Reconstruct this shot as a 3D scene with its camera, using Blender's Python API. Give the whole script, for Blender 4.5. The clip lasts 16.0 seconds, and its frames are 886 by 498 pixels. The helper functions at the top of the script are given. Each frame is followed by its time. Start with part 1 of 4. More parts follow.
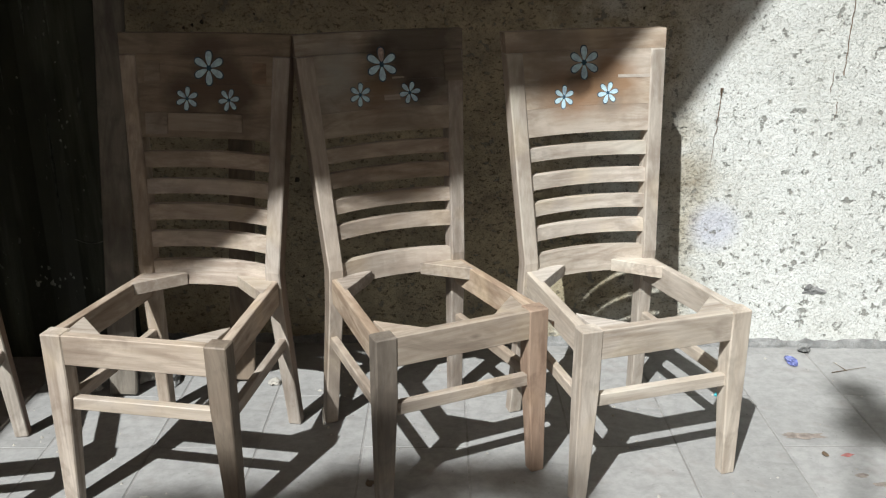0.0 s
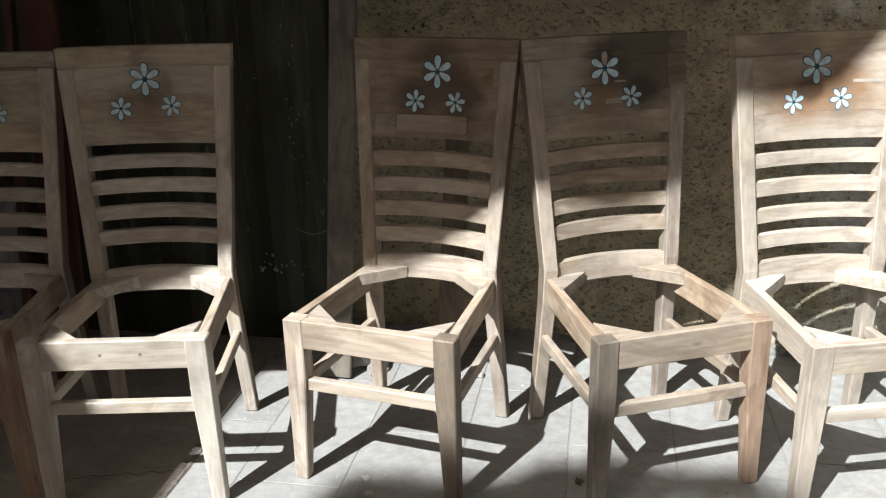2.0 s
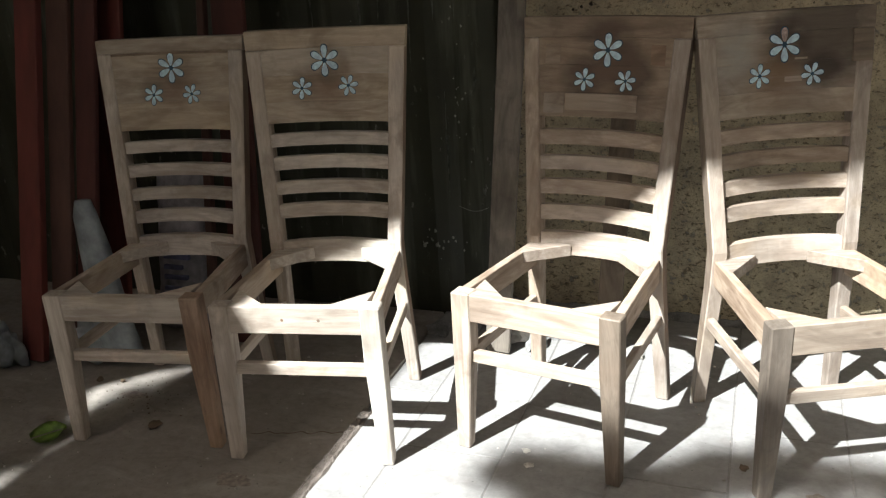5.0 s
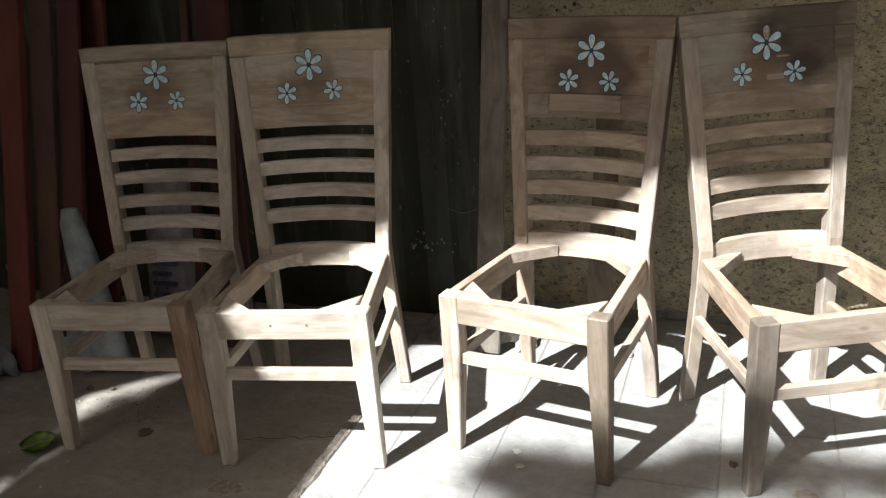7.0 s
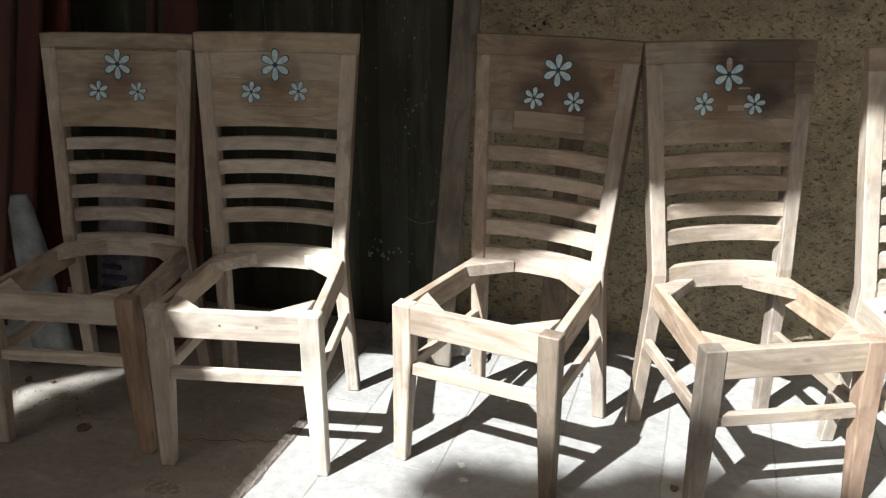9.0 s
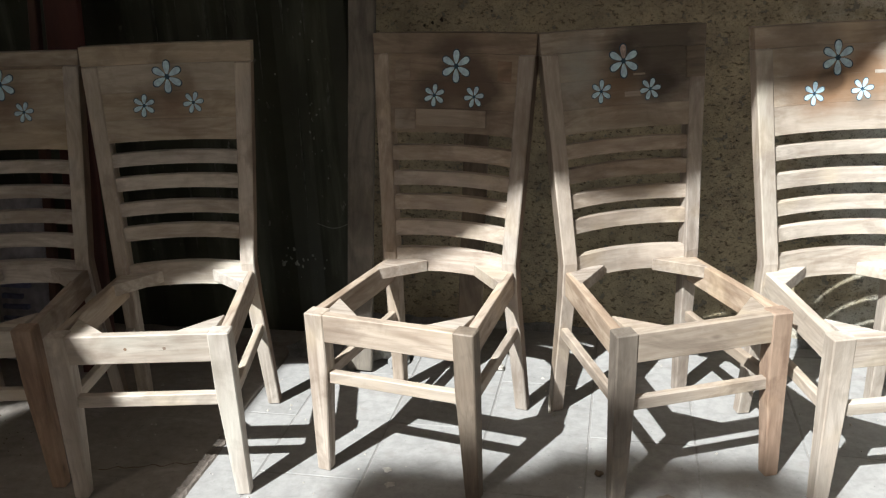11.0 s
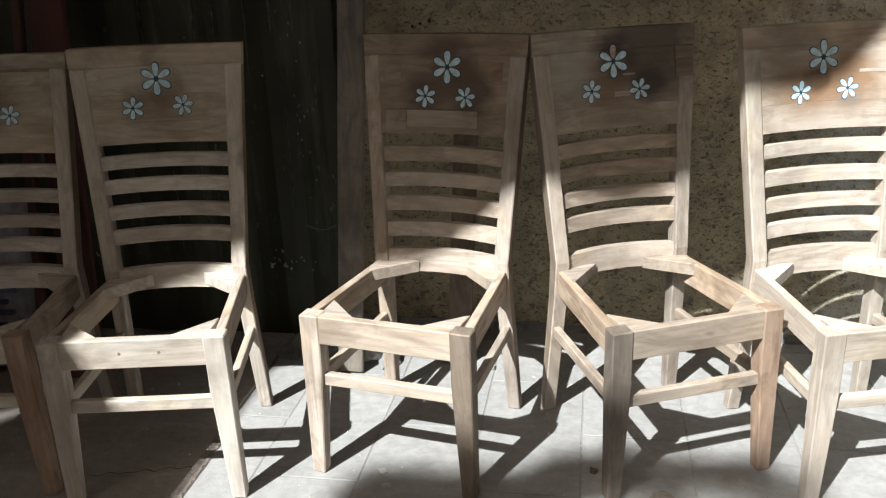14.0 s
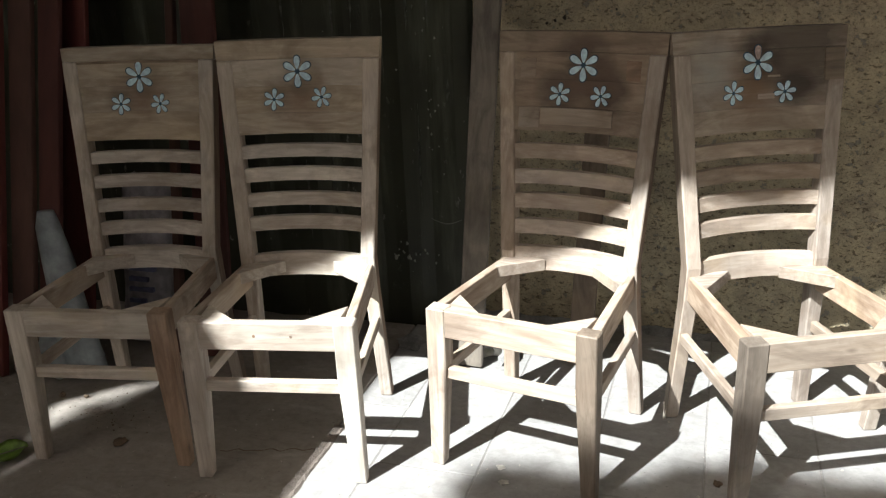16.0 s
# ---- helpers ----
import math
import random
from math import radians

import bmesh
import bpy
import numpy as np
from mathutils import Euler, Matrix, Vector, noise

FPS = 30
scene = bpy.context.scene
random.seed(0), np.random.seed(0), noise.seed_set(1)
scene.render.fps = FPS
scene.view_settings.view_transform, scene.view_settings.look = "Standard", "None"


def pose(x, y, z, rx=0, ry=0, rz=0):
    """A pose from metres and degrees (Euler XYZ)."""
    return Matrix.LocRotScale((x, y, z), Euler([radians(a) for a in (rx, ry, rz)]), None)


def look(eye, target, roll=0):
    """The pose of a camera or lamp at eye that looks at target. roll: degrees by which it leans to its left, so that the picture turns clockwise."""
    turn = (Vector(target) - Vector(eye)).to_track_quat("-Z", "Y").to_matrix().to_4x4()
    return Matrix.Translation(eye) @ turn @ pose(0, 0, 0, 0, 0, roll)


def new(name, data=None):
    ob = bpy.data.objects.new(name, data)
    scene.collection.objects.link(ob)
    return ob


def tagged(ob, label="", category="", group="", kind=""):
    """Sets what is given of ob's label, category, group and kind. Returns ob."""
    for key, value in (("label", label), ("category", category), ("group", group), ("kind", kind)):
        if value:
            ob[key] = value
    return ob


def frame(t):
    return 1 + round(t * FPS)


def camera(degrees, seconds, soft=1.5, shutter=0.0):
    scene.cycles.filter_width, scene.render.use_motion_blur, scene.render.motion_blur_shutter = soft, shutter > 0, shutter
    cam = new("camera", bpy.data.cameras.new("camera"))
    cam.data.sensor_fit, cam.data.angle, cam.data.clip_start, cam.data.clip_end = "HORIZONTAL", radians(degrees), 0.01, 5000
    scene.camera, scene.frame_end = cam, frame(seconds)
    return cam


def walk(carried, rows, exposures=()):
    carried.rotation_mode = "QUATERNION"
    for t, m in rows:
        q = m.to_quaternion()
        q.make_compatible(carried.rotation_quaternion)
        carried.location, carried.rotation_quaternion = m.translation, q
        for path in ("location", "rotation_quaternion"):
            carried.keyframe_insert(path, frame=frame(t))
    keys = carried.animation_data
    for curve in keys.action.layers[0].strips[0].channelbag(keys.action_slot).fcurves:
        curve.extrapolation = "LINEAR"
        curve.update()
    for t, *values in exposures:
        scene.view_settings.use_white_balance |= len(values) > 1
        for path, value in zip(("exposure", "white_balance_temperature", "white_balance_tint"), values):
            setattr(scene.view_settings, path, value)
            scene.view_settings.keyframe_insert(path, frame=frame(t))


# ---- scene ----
cam = camera(53.87, 16.0, soft=1.2)

# seconds, x, y, z, yaw, pitch, lean to the right
PATH = [
    (0.0, 0.0000, -0.0000, 1.2692, 0.00, -19.11, 0.15),
    (0.5, -0.0072, 0.0006, 1.2731, 0.01, -19.32, 0.15),
    (1.0, -0.0447, -0.0069, 1.2803, 1.13, -19.35, 0.56),
    (1.5, -0.1098, -0.0207, 1.2911, 4.23, -19.30, 1.25),
    (2.0, -0.1544, -0.0488, 1.3078, 10.81, -19.50, 1.54),
    (2.5, -0.1680, -0.0800, 1.3175, 13.39, -19.68, 0.90),
    (3.0, -0.1913, -0.1112, 1.3137, 16.50, -19.42, 1.66),
    (3.5, -0.2138, -0.1225, 1.3143, 19.68, -20.10, 2.69),
    (4.0, -0.2082, -0.1145, 1.3165, 20.58, -20.41, 3.23),
    (6.5, -0.1967, -0.0963, 1.3130, 20.63, -20.36, 3.86),
    (7.0, -0.1904, -0.0971, 1.3234, 20.25, -20.45, 4.31),
    (7.5, -0.2017, -0.1001, 1.3240, 20.00, -20.16, 3.28),
    (8.0, -0.2198, -0.1114, 1.3217, 19.92, -19.66, 0.78),
    (10.5, -0.1429, -0.0585, 1.3194, 13.16, -20.01, 1.70),
    (11.0, -0.1463, -0.0586, 1.3170, 12.34, -19.98, 2.32),
    (11.5, -0.1383, -0.0563, 1.3151, 11.65, -19.99, 2.30),
    (12.0, -0.1015, -0.0436, 1.3095, 9.27, -20.06, 1.93),
    (12.5, -0.0777, -0.0417, 1.3083, 6.75, -20.14, 2.13),
    (13.0, -0.1032, -0.0454, 1.3135, 6.21, -20.12, 2.57),
    (13.5, -0.1565, -0.0575, 1.3155, 7.24, -20.05, 2.79),
    (14.0, -0.1934, -0.0731, 1.3223, 10.56, -20.05, 2.31),
    (14.5, -0.2094, -0.0764, 1.3233, 13.77, -20.06, 2.05),
    (15.0, -0.2221, -0.0749, 1.3378, 15.44, -20.35, 1.61),
    (15.5, -0.2422, -0.0852, 1.3308, 17.23, -20.13, 2.07),
    (16.0, -0.2399, -0.0820, 1.3306, 18.21, -20.12, 2.38),
]
EXPOSURES = [(0.0, 0.28), (1.0, 0.30), (2.0, 0.90), (2.5, 1.14), (3.0, 1.25), (3.5, 1.41), (4.2, 1.45), (8.0, 1.43), (10.5, 0.95), (11.5, 0.75),
             (12.5, 0.50), (13.0, 0.52), (14.0, 0.98), (15.0, 1.30), (16.0, 1.41)]
walk(cam, [(t, pose(x, y, z, 90 + pitch, 0, yaw) @ pose(0, 0, 0, 0, 0, -lean)) for t, x, y, z, yaw, pitch, lean in PATH], EXPOSURES)

# ---- world and sun ----
SUN_WAY = Vector((0.18, 0.345, -0.45)).normalized()
world = bpy.data.worlds.new("sky")
scene.world = world
world.use_nodes = True
sky = world.node_tree.nodes.new("ShaderNodeTexSky")
sky.sky_type = 'NISHITA'
sky.sun_disc = False
sky.air_density = 0.7
sky.dust_density = 9.0
sky.ozone_density = 0.3
sky.sun_elevation = math.asin(-SUN_WAY.z)
sky.sun_rotation = math.atan2(-SUN_WAY.x, -SUN_WAY.y)
world.node_tree.links.new(sky.outputs["Color"], world.node_tree.nodes["Background"].inputs["Color"])
world.node_tree.nodes["Background"].inputs["Strength"].default_value = 0.034
sun = new("sun", bpy.data.lights.new("sun", 'SUN'))
sun.data.energy = 5.0
sun.data.angle = radians(0.55)
sun.data.color = (0.985, 1.0, 0.985)
sun.matrix_world = look((0, 0, 0), SUN_WAY) 


# ---- materials ----
class Nodes:
    """A node material under construction."""

    def __init__(self, name, rough=0.8, metal=0.0):
        self.mat = bpy.data.materials.new(name)
        self.mat.use_nodes = True
        self.tree = self.mat.node_tree
        self.bsdf = self.tree.nodes["Principled BSDF"]
        self.bsdf.inputs["Roughness"].default_value = rough
        self.bsdf.inputs["Metallic"].default_value = metal
        self.coord = self.tree.nodes.new("ShaderNodeTexCoord").outputs["Object"]

    def link(self, a, b):
        self.tree.links.new(a, b)

    def scaled(self, scale, source=None, shift=None):
        node = self.tree.nodes.new("ShaderNodeMapping")
        node.inputs["Scale"].default_value = scale
        self.link(source or self.coord, node.inputs["Vector"])
        if shift is not None:
            self.link(shift, node.inputs["Location"])
        return node.outputs["Vector"]

    def noise(self, scale, detail=4.0, vector=None, rough=0.55, distortion=0.0):
        node = self.tree.nodes.new("ShaderNodeTexNoise")
        node.inputs["Scale"].default_value = scale
        node.inputs["Detail"].default_value = detail
        node.inputs["Roughness"].default_value = rough
        node.inputs["Distortion"].default_value = distortion
        self.link(vector or self.coord, node.inputs["Vector"])
        return node.outputs["Fac"]

    def cells(self, scale, vector=None, feature='F1'):
        node = self.tree.nodes.new("ShaderNodeTexVoronoi")
        node.feature = feature
        node.inputs["Scale"].default_value = scale
        self.link(vector or self.coord, node.inputs["Vector"])
        return node.outputs["Distance"]

    def ramp(self, fac, stops):
        node = self.tree.nodes.new("ShaderNodeValToRGB")
        while len(node.color_ramp.elements) < len(stops):
            node.color_ramp.elements.new(0.5)
        for e, (at, col) in zip(node.color_ramp.elements, stops):
            e.position = at
            e.color = (*col, 1) if not isinstance(col, float) else (col, col, col, 1)
        self.link(fac, node.inputs["Fac"])
        return node.outputs["Color"]

    def mix(self, fac, a, b, mode='MIX'):
        node = self.tree.nodes.new("ShaderNodeMix")
        node.data_type, node.blend_type = 'RGBA', mode
        for value, socket in ((fac, node.inputs[0]), (a, node.inputs[6]), (b, node.inputs[7])):
            if isinstance(value, (int, float)):
                socket.default_value = value
            elif isinstance(value, tuple):
                socket.default_value = (*value, 1)
            else:
                self.link(value, socket)
        return node.outputs[2]

    def maths(self, op, a, b=0.0):
        node = self.tree.nodes.new("ShaderNodeMath")
        node.operation = op
        for value, socket in ((a, node.inputs[0]), (b, node.inputs[1])):
            if isinstance(value, (int, float)):
                socket.default_value = value
            else:
                self.link(value, socket)
        return node.outputs[0]

    def random(self):
        return self.tree.nodes.new("ShaderNodeObjectInfo").outputs["Random"]

    def spot(self, centre, radius):
        """1 at a place of the object's space, falling to 0 at the radius."""
        node = self.tree.nodes.new("ShaderNodeVectorMath")
        node.operation = 'DISTANCE'
        node.inputs[1].default_value = centre
        self.link(self.coord, node.inputs[0])
        return self.maths('MAXIMUM', self.maths('SUBTRACT', 1.0, self.maths('DIVIDE', node.outputs["Value"], radius)), 0.0)

    def done(self, color, bump=None, strength=0.3, depth=0.002, rough=None):
        self.link(color, self.bsdf.inputs["Base Color"])
        if rough is not None:
            self.link(rough, self.bsdf.inputs["Roughness"])
        if bump is not None:
            node = self.tree.nodes.new("ShaderNodeBump")
            node.inputs["Strength"].default_value = strength
            node.inputs["Distance"].default_value = depth
            self.link(bump, node.inputs["Height"])
            self.link(node.outputs["Normal"], self.bsdf.inputs["Normal"])
        return self.mat


def wood(name, grain, light=(0.58, 0.51, 0.43), dark=(0.37, 0.29, 0.22), stain=None):
    """Sawn, sanded timber whose grain runs along the given axis (0, 1 or 2) of the object's space."""
    n = Nodes(name, 0.62)
    scale = [22.0, 22.0, 22.0]
    scale[grain] = 1.6
    r = n.random()
    shift = n.tree.nodes.new("ShaderNodeCombineXYZ")
    for k, s in zip("XYZ", (7.0, 11.0, 13.0)):
        n.link(n.maths('MULTIPLY', r, s), shift.inputs[k])
    v = n.scaled(tuple(scale), shift=shift.outputs["Vector"])
    rings = n.noise(1.3, 3.0, v, 0.5, 1.6)
    fine = n.noise(7.0, 5.0, v, 0.7)
    soft = n.noise(5.0, 2.0, n.scaled((1, 1, 1), shift=shift.outputs["Vector"]))
    c = n.ramp(rings, [(0.28, tuple(0.3 * a + 0.7 * b for a, b in zip(light, dark))), (0.45, tuple(0.6 * a + 0.4 * b for a, b in zip(light, dark))), (0.58, light), (0.75, tuple(1.12 * a for a in light))])
    c = n.mix(n.ramp(fine, [(0.41, 0.0), (0.72, 0.42)]), c, tuple(0.6 * a for a in dark), 'MIX')
    c = n.mix(n.ramp(soft, [(0.35, 0.5), (0.7, 0.0)]), c, tuple(0.5 * a + 0.5 * b for a, b in zip(light, (0.43, 0.385, 0.31))))
    tone = n.tree.nodes.new("ShaderNodeHueSaturation")
    n.link(n.maths('ADD', 0.86, n.maths('MULTIPLY', r, 0.24)), tone.inputs["Value"])
    n.link(n.maths('ADD', 0.75, n.maths('MULTIPLY', n.maths('FRACT', n.maths('MULTIPLY', r, 17.3)), 0.45)), tone.inputs["Saturation"])
    n.link(c, tone.inputs["Color"])
    c = tone.outputs["Color"]
    knots = n.ramp(n.cells(9.0, n.scaled(tuple(1.0 if k != grain else 0.45 for k in range(3)), shift=shift.outputs["Vector"])), [(0.02, 1.0), (0.085, 0.0)])
    c = n.mix(n.maths('MULTIPLY', knots, 0.6), c, tuple(0.45 * a for a in dark))
    # flat-sawn figure: contour lines of a slow field drawn out along the grain
    long = [7.0, 7.0, 7.0]
    long[grain] = 1.1
    field = n.noise(1.0, 1.5, n.scaled(tuple(long), shift=shift.outputs["Vector"]), 0.45, 0.5)
    lines = n.maths('ADD', 0.5, n.maths('MULTIPLY', n.maths('SINE', n.maths('MULTIPLY', field, 75.0)), 0.5))
    figure = n.maths('MULTIPLY', n.ramp(lines, [(0.5, 0.0), (0.98, 0.3)]), n.ramp(soft, [(0.3, 0.35), (0.62, 1.0)]))
    c = n.mix(figure, c, tuple(0.72 * a for a in dark))
    honey = n.ramp(n.noise(4.5, 2.0, n.scaled((1, 1, 1), shift=shift.outputs["Vector"])), [(0.58, 0.0), (0.66, 0.3)])
    c = n.mix(honey, c, (light[0] * 1.02, light[1] * 0.95, light[2] * 0.76))
    smudge = n.ramp(n.noise(14.0, 3.0, n.scaled((1, 1, 1), shift=shift.outputs["Vector"]), 0.6), [(0.58, 0.0), (0.74, 0.4)])
    c = n.mix(smudge, c, tuple(0.6 * a for a in dark))
    # handling grime and old planing marks, in long uneven patches
    drawn = [1.0, 1.0, 1.0]
    drawn[grain] = 0.4
    grime = n.noise(11.0, 5.0, n.scaled(tuple(drawn), shift=shift.outputs["Vector"]), 0.62, 0.8)
    c = n.mix(n.ramp(grime, [(0.5, 0.0), (0.57, 0.28), (0.72, 0.62)]), c, tuple(0.62 * a for a in dark))
    bleached = n.noise(6.0, 4.0, n.scaled(tuple(drawn), shift=shift.outputs["Vector"]), 0.6)
    c = n.mix(n.ramp(bleached, [(0.55, 0.0), (0.7, 0.35)]), c, tuple(min(0.72, 1.3 * a) for a in light))
    if stain:
        ragged = n.noise(9.0, 4.0, n.scaled((1, 1, 2.5)))
        for centre, radius, amount, col in stain:
            m = n.maths('MULTIPLY', n.spot(centre, radius), n.ramp(ragged, [(0.3, 0.4), (0.65, 1.6)]))
            c = n.mix(n.maths('MINIMUM', n.maths('MULTIPLY', m, amount), 0.85), c, col)
    relief = n.maths('ADD', n.maths('MULTIPLY', fine, 0.35), n.maths('MULTIPLY', grime, 1.0))
    return n.done(c, relief, 0.55, 0.003, n.ramp(fine, [(0.3, 0.5), (0.7, 0.75)]))


def plaster(name):
    n = Nodes(name, 0.92)
    grains = n.noise(150.0, 5.0, rough=0.75)
    patch = n.noise(2.2, 5.0, rough=0.6)
    mid = n.noise(13.0, 4.0, rough=0.65)
    base = n.ramp(patch, [(0.3, (0.68, 0.69, 0.65)), (0.55, (0.785, 0.81, 0.785)), (0.8, (0.84, 0.865, 0.845))])
    base = n.mix(n.ramp(mid, [(0.57, 0.0), (0.77, 0.3)]), base, (0.46, 0.45, 0.40))
    # brown pitted render on the left; its reach also paints shade into the wall
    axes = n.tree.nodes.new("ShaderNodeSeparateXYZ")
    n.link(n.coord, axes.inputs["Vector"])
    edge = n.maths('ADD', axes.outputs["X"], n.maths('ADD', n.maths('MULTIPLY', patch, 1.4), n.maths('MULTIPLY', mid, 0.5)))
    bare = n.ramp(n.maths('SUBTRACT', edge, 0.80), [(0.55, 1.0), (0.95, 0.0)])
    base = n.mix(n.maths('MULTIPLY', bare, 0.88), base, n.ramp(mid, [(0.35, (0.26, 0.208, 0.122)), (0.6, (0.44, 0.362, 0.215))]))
    pits = n.ramp(grains, [(0.38, 1.0), (0.47, 0.0)])
    base = n.mix(n.maths('MULTIPLY', pits, n.maths('ADD', 0.45, n.maths('MULTIPLY', bare, 0.1))), base, (0.13, 0.112, 0.07))
    holes = n.ramp(n.noise(66.0, 4.0, n.scaled((0.8, 0.8, 1.35)), 0.66), [(0.37, 1.0), (0.42, 0.0)])
    base = n.mix(n.maths('MULTIPLY', n.maths('MULTIPLY', holes, bare), 0.7), base, (0.075, 0.055, 0.03))
    flecks = n.maths('MULTIPLY', n.ramp(n.noise(36.0, 4.0, rough=0.62), [(0.595, 0.0), (0.64, 1.0)]), n.ramp(n.noise(9.0, 2.0), [(0.36, 0.0), (0.52, 1.0)]))
    worms = n.ramp(n.noise(95.0, 3.0, n.scaled((0.8, 0.8, 1.3)), 0.6, 1.2), [(0.40, 1.0), (0.455, 0.0)])
    base = n.mix(n.maths('MULTIPLY', worms, 0.13), base, (0.36, 0.36, 0.31))
    base = n.mix(n.maths('MINIMUM', n.maths('MULTIPLY', n.spot((0.87, 2.665, 0.42), 0.10), 0.7), 0.4), base, (0.55, 0.58, 0.78))
    base = n.mix(n.maths('MULTIPLY', flecks, 0.8), base, (0.20, 0.20, 0.175))
    height = n.maths('SUBTRACT', n.maths('ADD', n.maths('MULTIPLY', mid, 0.6), n.maths('MULTIPLY', grains, 0.5)), n.maths('ADD', n.maths('MULTIPLY', flecks, 0.5), n.maths('MULTIPLY', n.maths('MULTIPLY', holes, bare), 0.8)))
    return n.done(base, n.maths('SUBTRACT', height, n.maths('MULTIPLY', worms, 0.25)), 0.85, 0.008)


def concrete(name, light, dark, scale=1.0, bump=0.25):
    n = Nodes(name, 0.85)
    big = n.noise(2.1 * scale, 5.0)
    small = n.noise(30 * scale, 5.0, rough=0.7)
    r = n.random()
    c = n.ramp(big, [(0.3, dark), (0.7, light)])
    c = n.mix(n.ramp(small, [(0.3, 0.35), (0.6, 0.0)]), c, tuple(0.45 * a for a in dark))
    c = n.mix(n.ramp(n.noise(7 * scale, 4.0, rough=0.65), [(0.55, 0.0), (0.75, 0.35)]), c, (0.19, 0.15, 0.13))
    # scuffed dust: pale smears and dark drag marks
    smear = n.noise(4.0 * scale, 6.0, n.scaled((1.0, 2.2, 1.0)), 0.7, 0.6)
    c = n.mix(n.ramp(smear, [(0.55, 0.0), (0.68, 0.4)]), c, tuple(min(0.8, 1.25 * a) for a in light))
    c = n.mix(n.ramp(smear, [(0.33, 0.45), (0.45, 0.0)]), c, tuple(0.62 * a for a in dark))
    crumbs = n.ramp(n.noise(85.0 * scale, 2.0), [(0.70, 0.0), (0.74, 0.6)])
    c = n.mix(crumbs, c, tuple(0.35 * a for a in dark))
    tone = n.tree.nodes.new("ShaderNodeHueSaturation")
    n.link(n.maths('ADD', 0.94, n.maths('MULTIPLY', r, 0.12)), tone.inputs["Value"])
    n.link(c, tone.inputs["Color"])
    return n.done(tone.outputs["Color"], n.maths('ADD', small, smear), bump, 0.003)


def plain(name, col, rough=0.6, vary=0.25, scale=20.0, metal=0.0, bump=0.2, stretch=(1, 1, 1)):
    n = Nodes(name, rough, metal)
    f = n.noise(scale, 4.0, n.scaled(stretch))
    c = n.ramp(f, [(0.3, tuple(a * (1 - vary) for a in col)), (0.7, tuple(min(1, a * (1 + vary)) for a in col))])
    return n.done(c, f, bump, 0.002)


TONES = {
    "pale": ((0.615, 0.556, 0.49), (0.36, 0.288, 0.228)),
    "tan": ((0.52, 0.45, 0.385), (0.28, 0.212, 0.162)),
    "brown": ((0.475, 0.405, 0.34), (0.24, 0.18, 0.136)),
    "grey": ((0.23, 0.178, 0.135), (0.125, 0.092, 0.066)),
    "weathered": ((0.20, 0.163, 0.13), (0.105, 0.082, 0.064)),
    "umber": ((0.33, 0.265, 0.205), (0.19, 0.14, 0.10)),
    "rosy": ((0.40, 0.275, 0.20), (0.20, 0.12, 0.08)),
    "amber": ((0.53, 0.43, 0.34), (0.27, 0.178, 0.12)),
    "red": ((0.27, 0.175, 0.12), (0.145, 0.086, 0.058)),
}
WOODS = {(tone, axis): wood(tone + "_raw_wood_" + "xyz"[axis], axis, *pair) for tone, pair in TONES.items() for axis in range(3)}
PEARL = plain("pale_blue_shell_inlay", (0.55, 0.74, 0.90), 0.3, 0.25, 70, bump=0.05)
INK = plain("dark_blue_glue_line", (0.022, 0.075, 0.13), 0.6, 0.3)
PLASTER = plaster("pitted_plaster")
CEMENT = concrete("cement_fillet", (0.40, 0.405, 0.40), (0.15, 0.155, 0.155), 8.0, 1.0)
SLAB = concrete("paving_slab", (0.38, 0.38, 0.375), (0.28, 0.28, 0.275))
SCREED = concrete("dusty_screed", (0.34, 0.315, 0.285), (0.225, 0.205, 0.182))
SUBSOIL = concrete("dusty_ground", (0.22, 0.195, 0.145), (0.13, 0.115, 0.085), 0.5)
JOINT = concrete("joint_dirt", (0.33, 0.325, 0.315), (0.20, 0.195, 0.19), 2.0)


# ---- building helpers ----
def part(name, bm, material, parent=None, label=""):
    """Links a bmesh as one mesh object, under a thing or a part where one is given."""
    me = bpy.data.meshes.new(name)
    bm.normal_update()
    bm.to_mesh(me)
    bm.free()
    for m in (material if isinstance(material, (list, tuple)) else (material,)):
        me.materials.append(m)
    ob = new(name, me)
    if parent:
        ob.parent = parent
    if label:
        ob["label"] = label
    return ob


def empty(name, m=None):
    ob = new(name)
    ob.empty_display_size = 0.1
    if m is not None:
        ob.matrix_world = m
    return ob


def hull_box(corners, bevel=0.0, segments=1, bm=None):
    """A six-sided block from eight corners: four below, anticlockwise from above, then four above."""
    own = bm is None
    bm = bm or bmesh.new()
    vs = [bm.verts.new(c) for c in corners]
    fs = [bm.faces.new([vs[i] for i in f]) for f in ((3, 2, 1, 0), (4, 5, 6, 7), (0, 1, 5, 4), (1, 2, 6, 5), (2, 3, 7, 6), (3, 0, 4, 7))]
    if bevel and own:
        bmesh.ops.bevel(bm, geom=list(bm.edges), offset=bevel, segments=segments, affect='EDGES')
    return bm


def block(x0, x1, y0, y1, z0, z1, bevel=0.002, bm=None):
    return hull_box([(x0, y0, z0), (x1, y0, z0), (x1, y1, z0), (x0, y1, z0), (x0, y0, z1), (x1, y0, z1), (x1, y1, z1), (x0, y1, z1)], bevel, 1, bm)


